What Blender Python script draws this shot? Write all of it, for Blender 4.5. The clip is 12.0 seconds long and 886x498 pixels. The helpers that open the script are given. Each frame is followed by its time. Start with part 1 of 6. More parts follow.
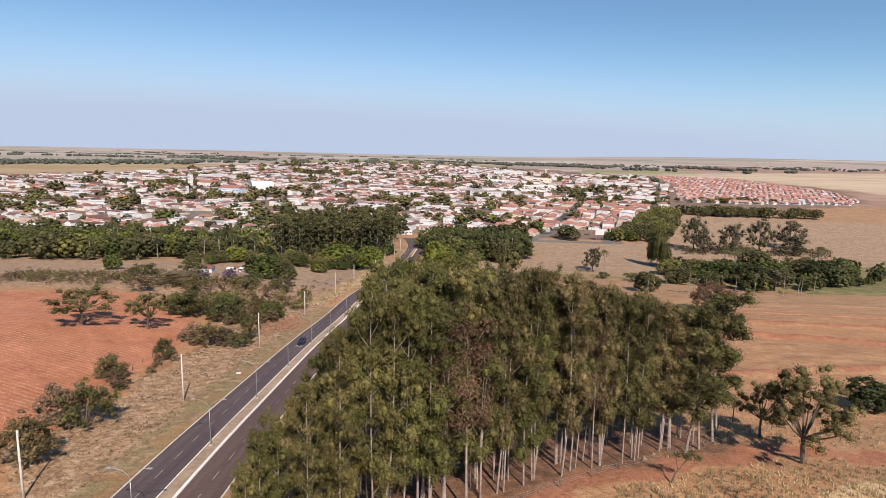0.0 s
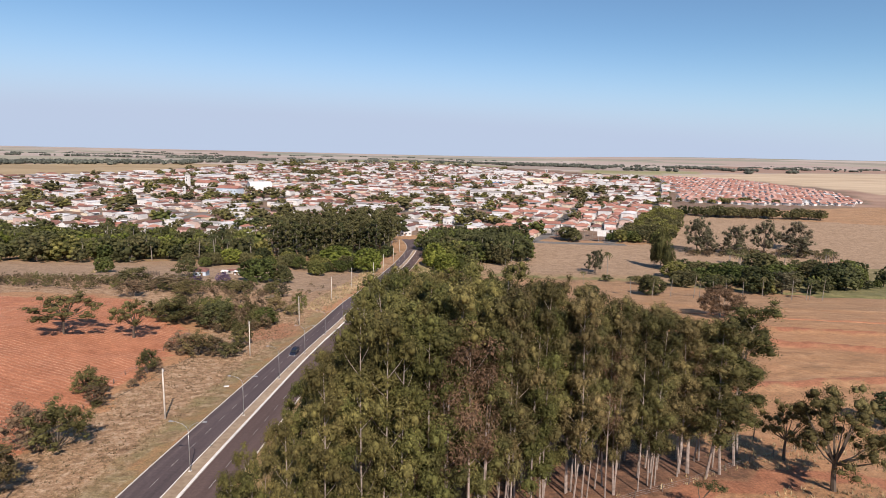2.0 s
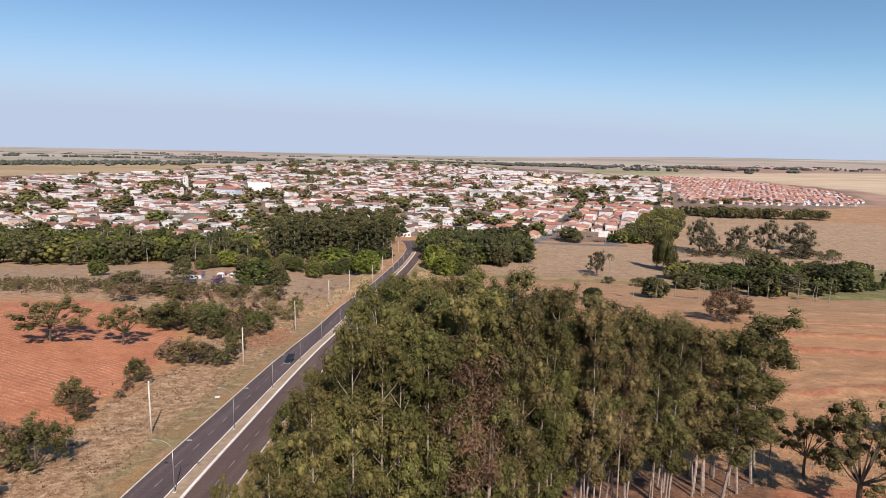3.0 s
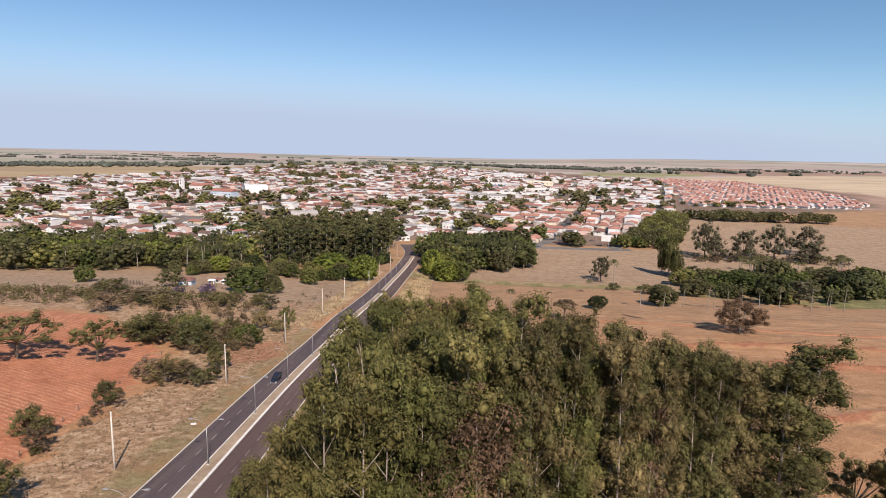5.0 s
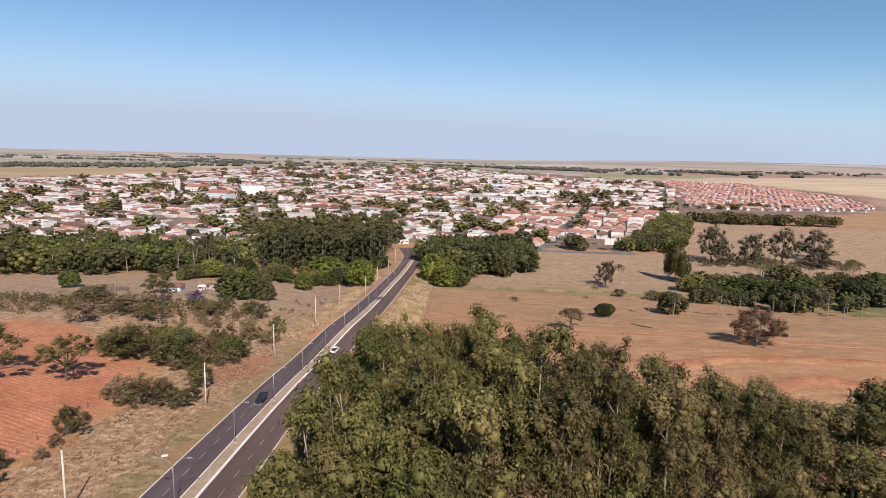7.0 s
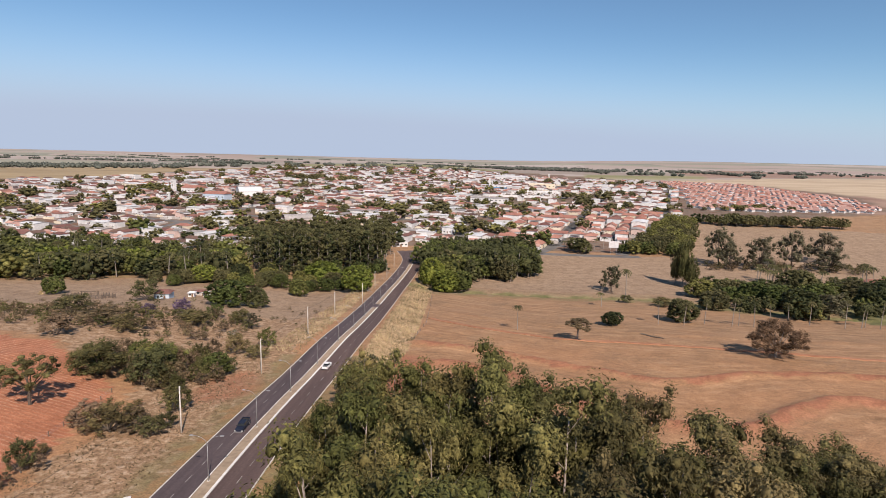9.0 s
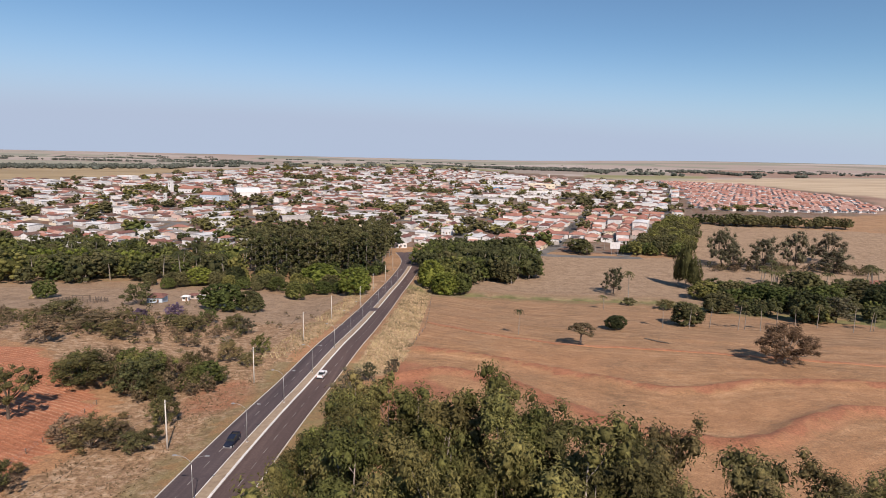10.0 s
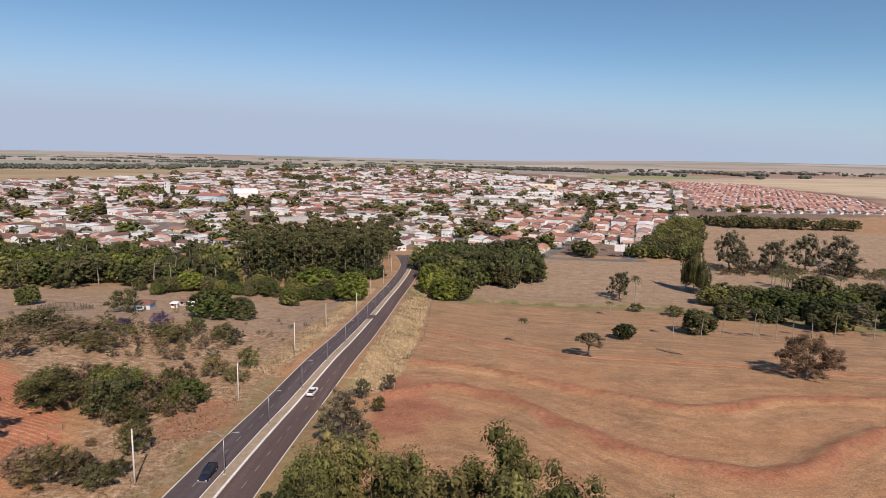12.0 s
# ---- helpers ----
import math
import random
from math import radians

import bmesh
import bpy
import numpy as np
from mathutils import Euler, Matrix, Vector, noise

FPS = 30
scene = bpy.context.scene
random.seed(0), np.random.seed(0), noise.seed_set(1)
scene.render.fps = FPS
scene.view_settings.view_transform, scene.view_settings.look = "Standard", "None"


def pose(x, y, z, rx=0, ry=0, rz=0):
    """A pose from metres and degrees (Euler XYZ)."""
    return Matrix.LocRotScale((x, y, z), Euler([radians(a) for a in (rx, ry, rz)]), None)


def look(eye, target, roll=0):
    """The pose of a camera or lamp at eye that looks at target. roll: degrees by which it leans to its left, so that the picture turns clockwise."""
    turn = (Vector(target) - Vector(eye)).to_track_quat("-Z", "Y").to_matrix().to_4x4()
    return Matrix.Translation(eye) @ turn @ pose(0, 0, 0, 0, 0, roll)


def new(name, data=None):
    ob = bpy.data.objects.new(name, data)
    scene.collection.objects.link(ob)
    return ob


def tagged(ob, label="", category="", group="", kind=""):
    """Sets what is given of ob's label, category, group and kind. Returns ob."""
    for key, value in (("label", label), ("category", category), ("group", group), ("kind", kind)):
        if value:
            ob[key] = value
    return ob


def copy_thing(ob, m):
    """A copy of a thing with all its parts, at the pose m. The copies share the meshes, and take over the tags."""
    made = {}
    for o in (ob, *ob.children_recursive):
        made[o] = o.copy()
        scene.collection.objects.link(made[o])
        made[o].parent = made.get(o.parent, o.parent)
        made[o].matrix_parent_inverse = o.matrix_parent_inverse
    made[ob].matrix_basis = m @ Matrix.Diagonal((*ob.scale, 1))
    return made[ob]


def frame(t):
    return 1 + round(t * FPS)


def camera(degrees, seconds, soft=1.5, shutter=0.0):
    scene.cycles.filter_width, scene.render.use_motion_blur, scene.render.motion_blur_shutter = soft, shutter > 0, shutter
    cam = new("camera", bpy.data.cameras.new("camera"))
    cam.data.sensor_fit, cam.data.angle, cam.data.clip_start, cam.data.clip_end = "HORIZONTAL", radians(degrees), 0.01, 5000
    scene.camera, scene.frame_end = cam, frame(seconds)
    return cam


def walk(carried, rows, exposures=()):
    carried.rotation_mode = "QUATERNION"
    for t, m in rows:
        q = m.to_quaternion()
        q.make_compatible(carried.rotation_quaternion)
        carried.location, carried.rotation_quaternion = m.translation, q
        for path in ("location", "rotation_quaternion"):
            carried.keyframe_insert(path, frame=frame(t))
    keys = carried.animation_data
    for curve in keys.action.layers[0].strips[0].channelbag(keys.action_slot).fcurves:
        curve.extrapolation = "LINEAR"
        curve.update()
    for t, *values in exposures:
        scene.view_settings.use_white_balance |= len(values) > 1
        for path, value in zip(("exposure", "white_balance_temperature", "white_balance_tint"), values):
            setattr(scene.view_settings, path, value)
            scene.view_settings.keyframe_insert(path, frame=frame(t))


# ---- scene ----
cam = camera(74.3, 12.0, soft=0.5)
PATH = [
    (0, (0.368, 2.855, 54.334), (0.347, 4.83, 54.019), 1.2),
    (0.5, (0.375, 4.544, 54.407), (0.353, 6.519, 54.091), 1.2),
    (1, (0.38, 6.476, 54.448), (0.358, 8.45, 54.132), 1.2),
    (1.5, (0.401, 8.714, 54.458), (0.38, 10.689, 54.143), 1.2),
    (2, (0.279, 11.04, 54.488), (0.259, 13.015, 54.173), 1.2),
    (2.5, (0.205, 13.723, 54.474), (0.185, 15.698, 54.16), 1.2),
    (3, (0.165, 16.644, 54.554), (0.146, 18.619, 54.24), 1.1),
    (5, (0.187, 28.666, 54.928), (0.169, 30.642, 54.62), 1.2),
    (5.5, (0.076, 31.742, 54.962), (0.059, 33.718, 54.655), 1.2),
    (6, (0.036, 34.921, 54.931), (0.019, 36.898, 54.624), 1.2),
    (6.5, (-0.071, 38.225, 54.958), (-0.088, 40.201, 54.653), 1.2),
    (7, (-0.193, 41.409, 54.906), (-0.209, 43.386, 54.602), 1.3),
    (9, (-0.23, 54.303, 55.378), (-0.247, 56.28, 55.075), 1.3),
    (9.5, (-0.282, 57.381, 55.595), (-0.298, 59.358, 55.292), 1.2),
    (10, (-0.269, 60.493, 55.637), (-0.284, 62.47, 55.334), 1.2),
    (10.5, (-0.273, 63.597, 55.643), (-0.289, 65.574, 55.34), 1.2),
    (11, (-0.239, 66.724, 55.691), (-0.254, 68.701, 55.388), 1.2),
    (11.5, (-0.222, 69.803, 55.758), (-0.238, 71.78, 55.455), 1.2),
    (12, (-0.139, 72.744, 55.791), (-0.156, 74.721, 55.489), 1.2),
]
walk(cam, [(t, look(eye, target, roll)) for t, eye, target, roll in PATH], [(0, 0.37, 6700, 14), (6.5, 0.37, 6700, 14), (9.5, 0.22, 6700, 14), (12, 0.14, 6700, 14)])

# ---- light ----
SUN_UP, SUN_FROM = radians(41), (0.33, -0.94)
world = bpy.data.worlds.new("world")
scene.world = world
world.use_nodes = True
wn = world.node_tree.nodes
sky = wn.new("ShaderNodeTexSky")
sky.sky_type = "NISHITA"
sky.sun_disc = False
sky.sun_elevation = SUN_UP
sky.sun_rotation = math.atan2(SUN_FROM[0], SUN_FROM[1])
sky.altitude = 600
sky.air_density, sky.dust_density, sky.ozone_density = 0.9, 0.15, 2.0
wn["Background"].inputs["Strength"].default_value = 0.075
# haze: the bright low sky turns to a pale lavender grey
def sky_mix(kind, fac, a, b):
    n = wn.new("ShaderNodeMix")
    n.data_type, n.blend_type = "RGBA", kind
    for socket, v in ((n.inputs[0], fac), (n.inputs[6], a), (n.inputs[7], b)):
        if isinstance(v, float):
            socket.default_value = v
        elif isinstance(v, tuple):
            socket.default_value = (*v, 1)
        else:
            world.node_tree.links.new(v, socket)
    return n.outputs[2]


level = wn.new("ShaderNodeRGBToBW")
world.node_tree.links.new(sky.outputs[0], level.inputs[0])
haze = wn.new("ShaderNodeMapRange")
haze.interpolation_type = "SMOOTHSTEP"
haze.inputs["From Min"].default_value, haze.inputs["From Max"].default_value = 3.5, 8.6
world.node_tree.links.new(level.outputs[0], haze.inputs["Value"])
clear = sky_mix("MULTIPLY", 1.0, sky.outputs[0], (0.93, 1.17, 1.25))
world.node_tree.links.new(sky_mix("MIX", haze.outputs["Result"], clear, (5.1, 6.3, 8.2)), wn["Background"].inputs["Color"])
sun = new("sun", bpy.data.lights.new("sun", "SUN"))
sun.data.energy, sun.data.angle, sun.data.color = 5.0, radians(0.5), (1.0, 0.885, 0.78)
sun.matrix_world = look((SUN_FROM[0] * math.cos(SUN_UP), SUN_FROM[1] * math.cos(SUN_UP), math.sin(SUN_UP)), (0, 0, 0))


# ---- materials ----
def material(name, rough=0.9):
    m = bpy.data.materials.new(name)
    m.use_nodes = True
    m.node_tree.nodes["Principled BSDF"].inputs["Roughness"].default_value = rough
    m.node_tree.nodes["Principled BSDF"].inputs["Specular IOR Level"].default_value = 0.25
    return m


class Graph:
    """Short ways to add nodes to a material."""

    def __init__(self, m):
        self.t = m.node_tree
        self.out = self.t.nodes["Principled BSDF"]

    def node(self, kind, **settings):
        n = self.t.nodes.new(kind)
        for key, value in settings.items():
            setattr(n, key, value)
        return n

    def link(self, a, b):
        self.t.links.new(a, b)

    def place(self):
        return self.node("ShaderNodeNewGeometry").outputs["Position"]

    def local(self):
        return self.node("ShaderNodeTexCoord").outputs["Object"]

    def stretched(self, vector, scale):
        n = self.node("ShaderNodeMapping")
        n.inputs["Scale"].default_value = scale
        self.link(vector, n.inputs["Vector"])
        return n.outputs["Vector"]

    def noise(self, vector, scale, detail=4.0, rough=0.6):
        n = self.node("ShaderNodeTexNoise")
        n.inputs["Scale"].default_value, n.inputs["Detail"].default_value, n.inputs["Roughness"].default_value = scale, detail, rough
        self.link(vector, n.inputs["Vector"])
        return n.outputs["Fac"]

    def ramp(self, fac, stops):
        n = self.node("ShaderNodeValToRGB")
        while len(n.color_ramp.elements) < len(stops):
            n.color_ramp.elements.new(0.5)
        for e, (at, c) in zip(n.color_ramp.elements, stops):
            e.position, e.color = at, (*c, 1) if len(c) == 3 else c
        self.link(fac, n.inputs["Fac"])
        return n.outputs["Color"]

    def grey(self, fac, low, high):
        n = self.node("ShaderNodeMapRange")
        n.inputs["From Min"].default_value, n.inputs["From Max"].default_value = low, high
        self.link(fac, n.inputs["Value"])
        return n.outputs["Result"]

    def math(self, op, a, b):
        n = self.node("ShaderNodeMath", operation=op)
        for i, v in enumerate((a, b)):
            if isinstance(v, (int, float)):
                n.inputs[i].default_value = v
            else:
                self.link(v, n.inputs[i])
        return n.outputs[0]

    def mix(self, fac, a, b, blend="MIX"):
        n = self.node("ShaderNodeMix", data_type="RGBA", blend_type=blend)
        for socket, v in ((n.inputs[0], fac), (n.inputs[6], a), (n.inputs[7], b)):
            if isinstance(v, (int, float)):
                socket.default_value = v
            elif isinstance(v, tuple):
                socket.default_value = (*v, 1)
            else:
                self.link(v, socket)
        return n.outputs[2]

    def colour(self, c):
        self.link(c, self.out.inputs["Base Color"])

    def bump(self, height, strength, distance):
        n = self.node("ShaderNodeBump")
        n.inputs["Strength"].default_value, n.inputs["Distance"].default_value = strength, distance
        self.link(height, n.inputs["Height"])
        self.link(n.outputs["Normal"], self.out.inputs["Normal"])


def grained(name, low, high, scale=3.0, rough=0.9, bump=0.0, by_object=0.0, by_island=0.0, metal=0.0):
    """A surface between two colours, by grain at two scales, and from piece to piece."""
    m = material(name, rough)
    g = Graph(m)
    at = g.local()
    f = g.math("ADD", g.math("MULTIPLY", g.noise(at, scale, 5), 0.6), g.math("MULTIPLY", g.noise(at, scale * 0.13, 3), 0.4))
    c = g.ramp(f, [(0.36, low), (0.64, high)])
    for spread, source in ((by_object, ("ShaderNodeObjectInfo", "Random")), (by_island, ("ShaderNodeNewGeometry", "Random Per Island"))):
        if spread:
            r = g.node(source[0]).outputs[source[1]]
            hsv = g.node("ShaderNodeHueSaturation")
            g.link(g.math("ADD", g.math("MULTIPLY", r, 2 * spread), 1 - spread), hsv.inputs["Value"])
            g.link(g.math("ADD", g.math("MULTIPLY", r, 0.05 * spread), 0.5 - 0.025 * spread), hsv.inputs["Hue"])
            g.link(c, hsv.inputs["Color"])
            c = hsv.outputs["Color"]
    g.colour(c)
    if bump:
        g.bump(g.noise(at, scale * 2, 6), bump, 0.05)
    g.out.inputs["Metallic"].default_value = metal
    return m


def foliage(name, dark, light, through_light=0.13, vary=1.0):
    """Leaves: each with its own tone, each tree a little different, some light through them."""
    m = material(name, 0.7)
    m.node_tree.nodes["Principled BSDF"].inputs["Specular IOR Level"].default_value = 0.12
    g = Graph(m)
    r = g.node("ShaderNodeNewGeometry").outputs["Random Per Island"]
    o = g.node("ShaderNodeObjectInfo").outputs["Random"]
    c = g.ramp(r, [(0.0, dark), (1.0, light)])
    hsv = g.node("ShaderNodeHueSaturation")
    spray = g.grey(g.noise(g.place(), 2.6, 6, 0.8), 0.34, 0.66)
    g.link(g.math("MULTIPLY", g.math("ADD", g.math("MULTIPLY", o, 0.7 * vary), 1.0 - 0.35 * vary), g.math("MULTIPLY", g.math("ADD", g.math("MULTIPLY", spray, 0.9), 0.5), g.math("ADD", g.math("MULTIPLY", g.grey(g.noise(g.place(), 0.11, 2), 0.36, 0.64), 0.75), 0.60))), hsv.inputs["Value"])
    g.link(g.math("ADD", g.math("MULTIPLY", o, -0.070 * vary), 0.5 + 0.033 * vary), hsv.inputs["Hue"])
    g.link(c, hsv.inputs["Color"])
    g.colour(hsv.outputs["Color"])
    g.bump(g.noise(g.place(), 4.5, 4, 0.7), 0.6, 0.14)
    tr = g.node("ShaderNodeBsdfTranslucent")
    g.link(hsv.outputs["Color"], tr.inputs["Color"])
    mx = g.node("ShaderNodeMixShader")
    mx.inputs[0].default_value = through_light
    g.link(g.out.outputs[0], mx.inputs[1])
    g.link(tr.outputs[0], mx.inputs[2])
    g.link(mx.outputs[0], g.t.nodes["Material Output"].inputs["Surface"])
    return m


LEAF_GUM = foliage("gum_leaves", (0.082, 0.079, 0.028), (0.168, 0.158, 0.052), 0.15, 0.9)
LEAF_GUM_GREY = foliage("grey_gum_leaves", (0.074, 0.068, 0.028), (0.156, 0.138, 0.054), 0.15, 0.8)
LEAF_GREYISH = foliage("grey_brown_leaves", (0.074, 0.068, 0.040), (0.150, 0.138, 0.086), 0.18)
# far belts: distance haze is put into this paler, greyer leaf colour
LEAF_FAR = foliage("hazed_far_leaves", (0.080, 0.090, 0.074), (0.130, 0.140, 0.115), 0.1, 0.2)
LEAF_DARK = foliage("dark_leaves", (0.046, 0.050, 0.022), (0.108, 0.110, 0.044))
LEAF_GREEN = foliage("green_leaves", (0.066, 0.076, 0.023), (0.160, 0.172, 0.052), 0.18)
LEAF_BRIGHT = foliage("bright_leaves", (0.080, 0.100, 0.019), (0.190, 0.220, 0.046), 0.18, 0.4)
LEAF_DRY = foliage("dry_leaves", (0.110, 0.078, 0.048), (0.220, 0.160, 0.096), 0.18, 0.4)
LEAF_OLIVE = foliage("olive_leaves", (0.084, 0.076, 0.032), (0.188, 0.164, 0.067), 0.2)
LEAF_RUST = foliage("rust_leaves", (0.100, 0.064, 0.040), (0.190, 0.124, 0.074), 0.18, 0.15)
LEAF_PURPLE = foliage("purple_blossom", (0.100, 0.070, 0.115), (0.190, 0.135, 0.205), 0.2, 0.1)
LEAF_STRAW = foliage("straw_blades", (0.330, 0.255, 0.145), (0.560, 0.450, 0.275), 0.3, 0.0)
LEAF_HAY = foliage("dull_straw_blades", (0.180, 0.130, 0.078), (0.350, 0.265, 0.165), 0.3, 0.0)
BARK_PALE = grained("pale_bark", (0.17, 0.135, 0.115), (0.42, 0.36, 0.32), 1.2, 0.85, 0.3)
BARK_DARK = grained("dark_bark", (0.07, 0.055, 0.045), (0.18, 0.145, 0.115), 2.5, 0.95, 0.5)
BARK_GREY = grained("grey_bark", (0.18, 0.155, 0.135), (0.34, 0.30, 0.26), 2.0, 0.95, 0.4)
CONCRETE = grained("concrete", (0.46, 0.42, 0.37), (0.68, 0.64, 0.58), 2.0, 0.9, 0.15)
GALVANISED = grained("galvanised_steel", (0.33, 0.33, 0.33), (0.48, 0.48, 0.48), 4.0, 0.45, 0.0, metal=0.6)
LAMP_GLASS = grained("lamp_glass", (0.55, 0.56, 0.57), (0.70, 0.71, 0.72), 4.0, 0.2)
KERB_WHITE = grained("whitewashed_kerb", (0.60, 0.57, 0.53), (0.84, 0.82, 0.78), 1.3, 0.9, 0.2)
PAINT_LINE = grained("road_paint", (0.13, 0.115, 0.11), (0.46, 0.43, 0.40), 2.2, 0.8)
CABLE = grained("cable_sheath", (0.03, 0.03, 0.03), (0.06, 0.06, 0.06), 3.0, 0.7)
RUBBER = grained("rubber", (0.015, 0.015, 0.015), (0.035, 0.035, 0.035), 8.0, 0.9)
CAR_WHITE = grained("white_car_paint", (0.74, 0.74, 0.74), (0.82, 0.82, 0.82), 2.0, 0.25)
CAR_DARK = grained("dark_blue_car_paint", (0.012, 0.016, 0.030), (0.022, 0.028, 0.048), 2.0, 0.25)
CAR_GLASS = grained("car_window", (0.015, 0.018, 0.020), (0.03, 0.034, 0.038), 2.0, 0.06)
CHROME = grained("wheel_rim", (0.45, 0.45, 0.46), (0.6, 0.6, 0.61), 8.0, 0.35, metal=0.8)
RED_LAMP = grained("red_lamp", (0.35, 0.02, 0.015), (0.5, 0.03, 0.02), 6.0, 0.3)
TIMBER = grained("weathered_timber", (0.08, 0.062, 0.05), (0.19, 0.15, 0.12), 6.0, 0.95, 0.3)
WALLS = [
    grained("white_render", (0.49, 0.485, 0.48), (0.73, 0.72, 0.71), 0.6, 0.9, 0.0, 0.10, 0.10),
    grained("cream_render", (0.52, 0.44, 0.33), (0.70, 0.62, 0.49), 0.6, 0.9, 0.0, 0.12, 0.12),
    grained("pink_render", (0.48, 0.35, 0.30), (0.62, 0.47, 0.42), 0.6, 0.9, 0.0, 0.12, 0.12),
    grained("pale_blue_render", (0.38, 0.47, 0.55), (0.52, 0.60, 0.68), 0.6, 0.9, 0.0, 0.12, 0.12),
    grained("bare_block", (0.30, 0.27, 0.25), (0.46, 0.42, 0.39), 0.6, 0.95, 0.0, 0.12, 0.12),
]
ROOFS = [
    grained("orange_clay_tiles", (0.265, 0.120, 0.088), (0.385, 0.192, 0.150), 0.8, 0.9, 0.0, 0.15, 0.15),
    grained("weathered_clay_tiles", (0.125, 0.060, 0.051), (0.215, 0.108, 0.092), 0.8, 0.9, 0.0, 0.25, 0.25),
    grained("brown_clay_tiles", (0.080, 0.050, 0.041), (0.160, 0.100, 0.082), 0.8, 0.9, 0.0, 0.25, 0.25),
    grained("fibre_cement_sheet", (0.19, 0.175, 0.165), (0.36, 0.335, 0.32), 0.8, 0.85, 0.0, 0.2, 0.2),
    grained("white_metal_sheet", (0.55, 0.55, 0.55), (0.74, 0.74, 0.73), 0.8, 0.5, 0.0, 0.1, 0.1),
    grained("faded_pink_tiles", (0.33, 0.195, 0.165), (0.47, 0.295, 0.250), 0.8, 0.9, 0.0, 0.15, 0.15),
]
WINDOW_DARK = grained("window_glass", (0.03, 0.035, 0.04), (0.06, 0.07, 0.075), 3.0, 0.1)
DOOR_BROWN = grained("brown_door", (0.13, 0.075, 0.045), (0.22, 0.13, 0.08), 3.0, 0.6)
BLUE_PAINT = grained("blue_paint", (0.10, 0.26, 0.48), (0.16, 0.36, 0.60), 1.0, 0.6)


# ---- terrain ----
# Heights of the land along y: a slope down to a stream, the rise of the town, a far plain.
PROFILE = [(-366, 17.1), (0, 10.4), (98, 3.7), (122, 1.2), (177, -3.7), (226, -8.3), (274, -13.0), (342, -20.4), (403, -25.0), (439, -26.8),
           (488, -26.8), (549, -25.0), (610, -22.0), (671, -17.1), (793, -10.4), (915, -4.9), (1098, 4.9), (1293, 14.6), (1464, 24.4),
           (1708, 29.3), (2196, 25.6), (3050, 23.2), (4270, 39.8), (4900, 52.0), (9000, 54.0)]
PROFILE_Y, PROFILE_Z = [p[0] for p in PROFILE], [p[1] for p in PROFILE]
# The middle of the road's median.
ROAD = [(-300, -36.5), (0, -38.6), (80, -39.4), (125, -40.3), (168, -40.6), (205, -40.0), (232, -38.4), (260, -36.6), (285, -35.6), (320, -35.2), (354, -34.6), (400, -33.3), (440, -31.0), (481, -28.3), (515, -28.0), (545, -33.0), (575, -42.0), (900, -42.0)]
ROAD_Y, ROAD_X = [p[0] for p in ROAD], [p[1] for p in ROAD]
# Contour banks in the field, by x and y.
BANK_LOW = [(-16, 224), (-1, 235), (17, 225), (33, 198), (46, 184.5), (63, 179.5), (73, 182), (85, 193), (96, 200), (105, 205), (130, 200), (170, 186), (260, 180)]
BANK_HIGH = [(-12, 262), (-1, 259.5), (20, 248), (37, 235), (63, 218), (75, 220), (89, 227), (105, 230), (124, 229.5), (170, 222), (260, 218)]
BANK_NEAR = [(52, 148), (75, 151), (100, 158), (125, 162.5), (180, 160), (260, 158)]
TRACK_FAR = [(-8, 318), (-1, 310), (20, 292), (46, 276), (89, 269), (142, 254.5), (200, 246), (300, 240)]
TRACK_FAR_2 = [(-4, 340), (20, 322), (70, 295), (110, 286), (162, 281), (300, 270)]
TRACK_NEAR = [(-30, 62), (0, 74), (14, 82.5), (24, 88.5), (40, 94.5), (52, 100), (68, 102), (78, 99.5), (110, 93), (200, 84)]
STREAM = [(-26, 414), (-10, 412), (19, 405), (67, 398), (124, 396), (149, 372), (204, 345), (320, 325)]


def step(a, b, v):
    t = np.clip((v - a) / (b - a), 0, 1)
    return t * t * (3 - 2 * t)


def road_x(y):
    return sum(np.interp(y + d, ROAD_Y, ROAD_X) * w for d, w in ((-14, 0.25), (0, 0.5), (14, 0.25)))


def off_line(x, y, line):
    """The distance from a place to a line of points."""
    best = np.full(np.broadcast(x, y).shape, 1e9)
    for (ax, ay), (bx, by) in zip(line, line[1:]):
        dx, dy = bx - ax, by - ay
        t = np.clip(((x - ax) * dx + (y - ay) * dy) / (dx * dx + dy * dy), 0, 1)
        best = np.minimum(best, np.hypot(x - ax - t * dx, y - ay - t * dy))
    return best


def ground(x, y):
    z = sum(np.interp(y + d * (10 + 0.02 * np.abs(y)), PROFILE_Y, PROFILE_Z) * w for d, w in ((-1, 0.25), (0, 0.5), (1, 0.25)))
    z = z + 7.3 * step(0, 73, -58 - x) * (1 - 0.5 * step(244, 354, y)) * (1 - step(400, 510, y))
    z = z + 5 * step(120, 300, -x) * step(610, 850, y) * (1 - step(1100, 1460, y))
    aside = x - road_x(y)
    z = z + 2.6 * step(205, 265, y) * (1 - step(470, 560, y)) * (1 - step(10, 24, aside)) * (1 - step(14, 42, -aside))
    return z
# ---- end of terrain ----


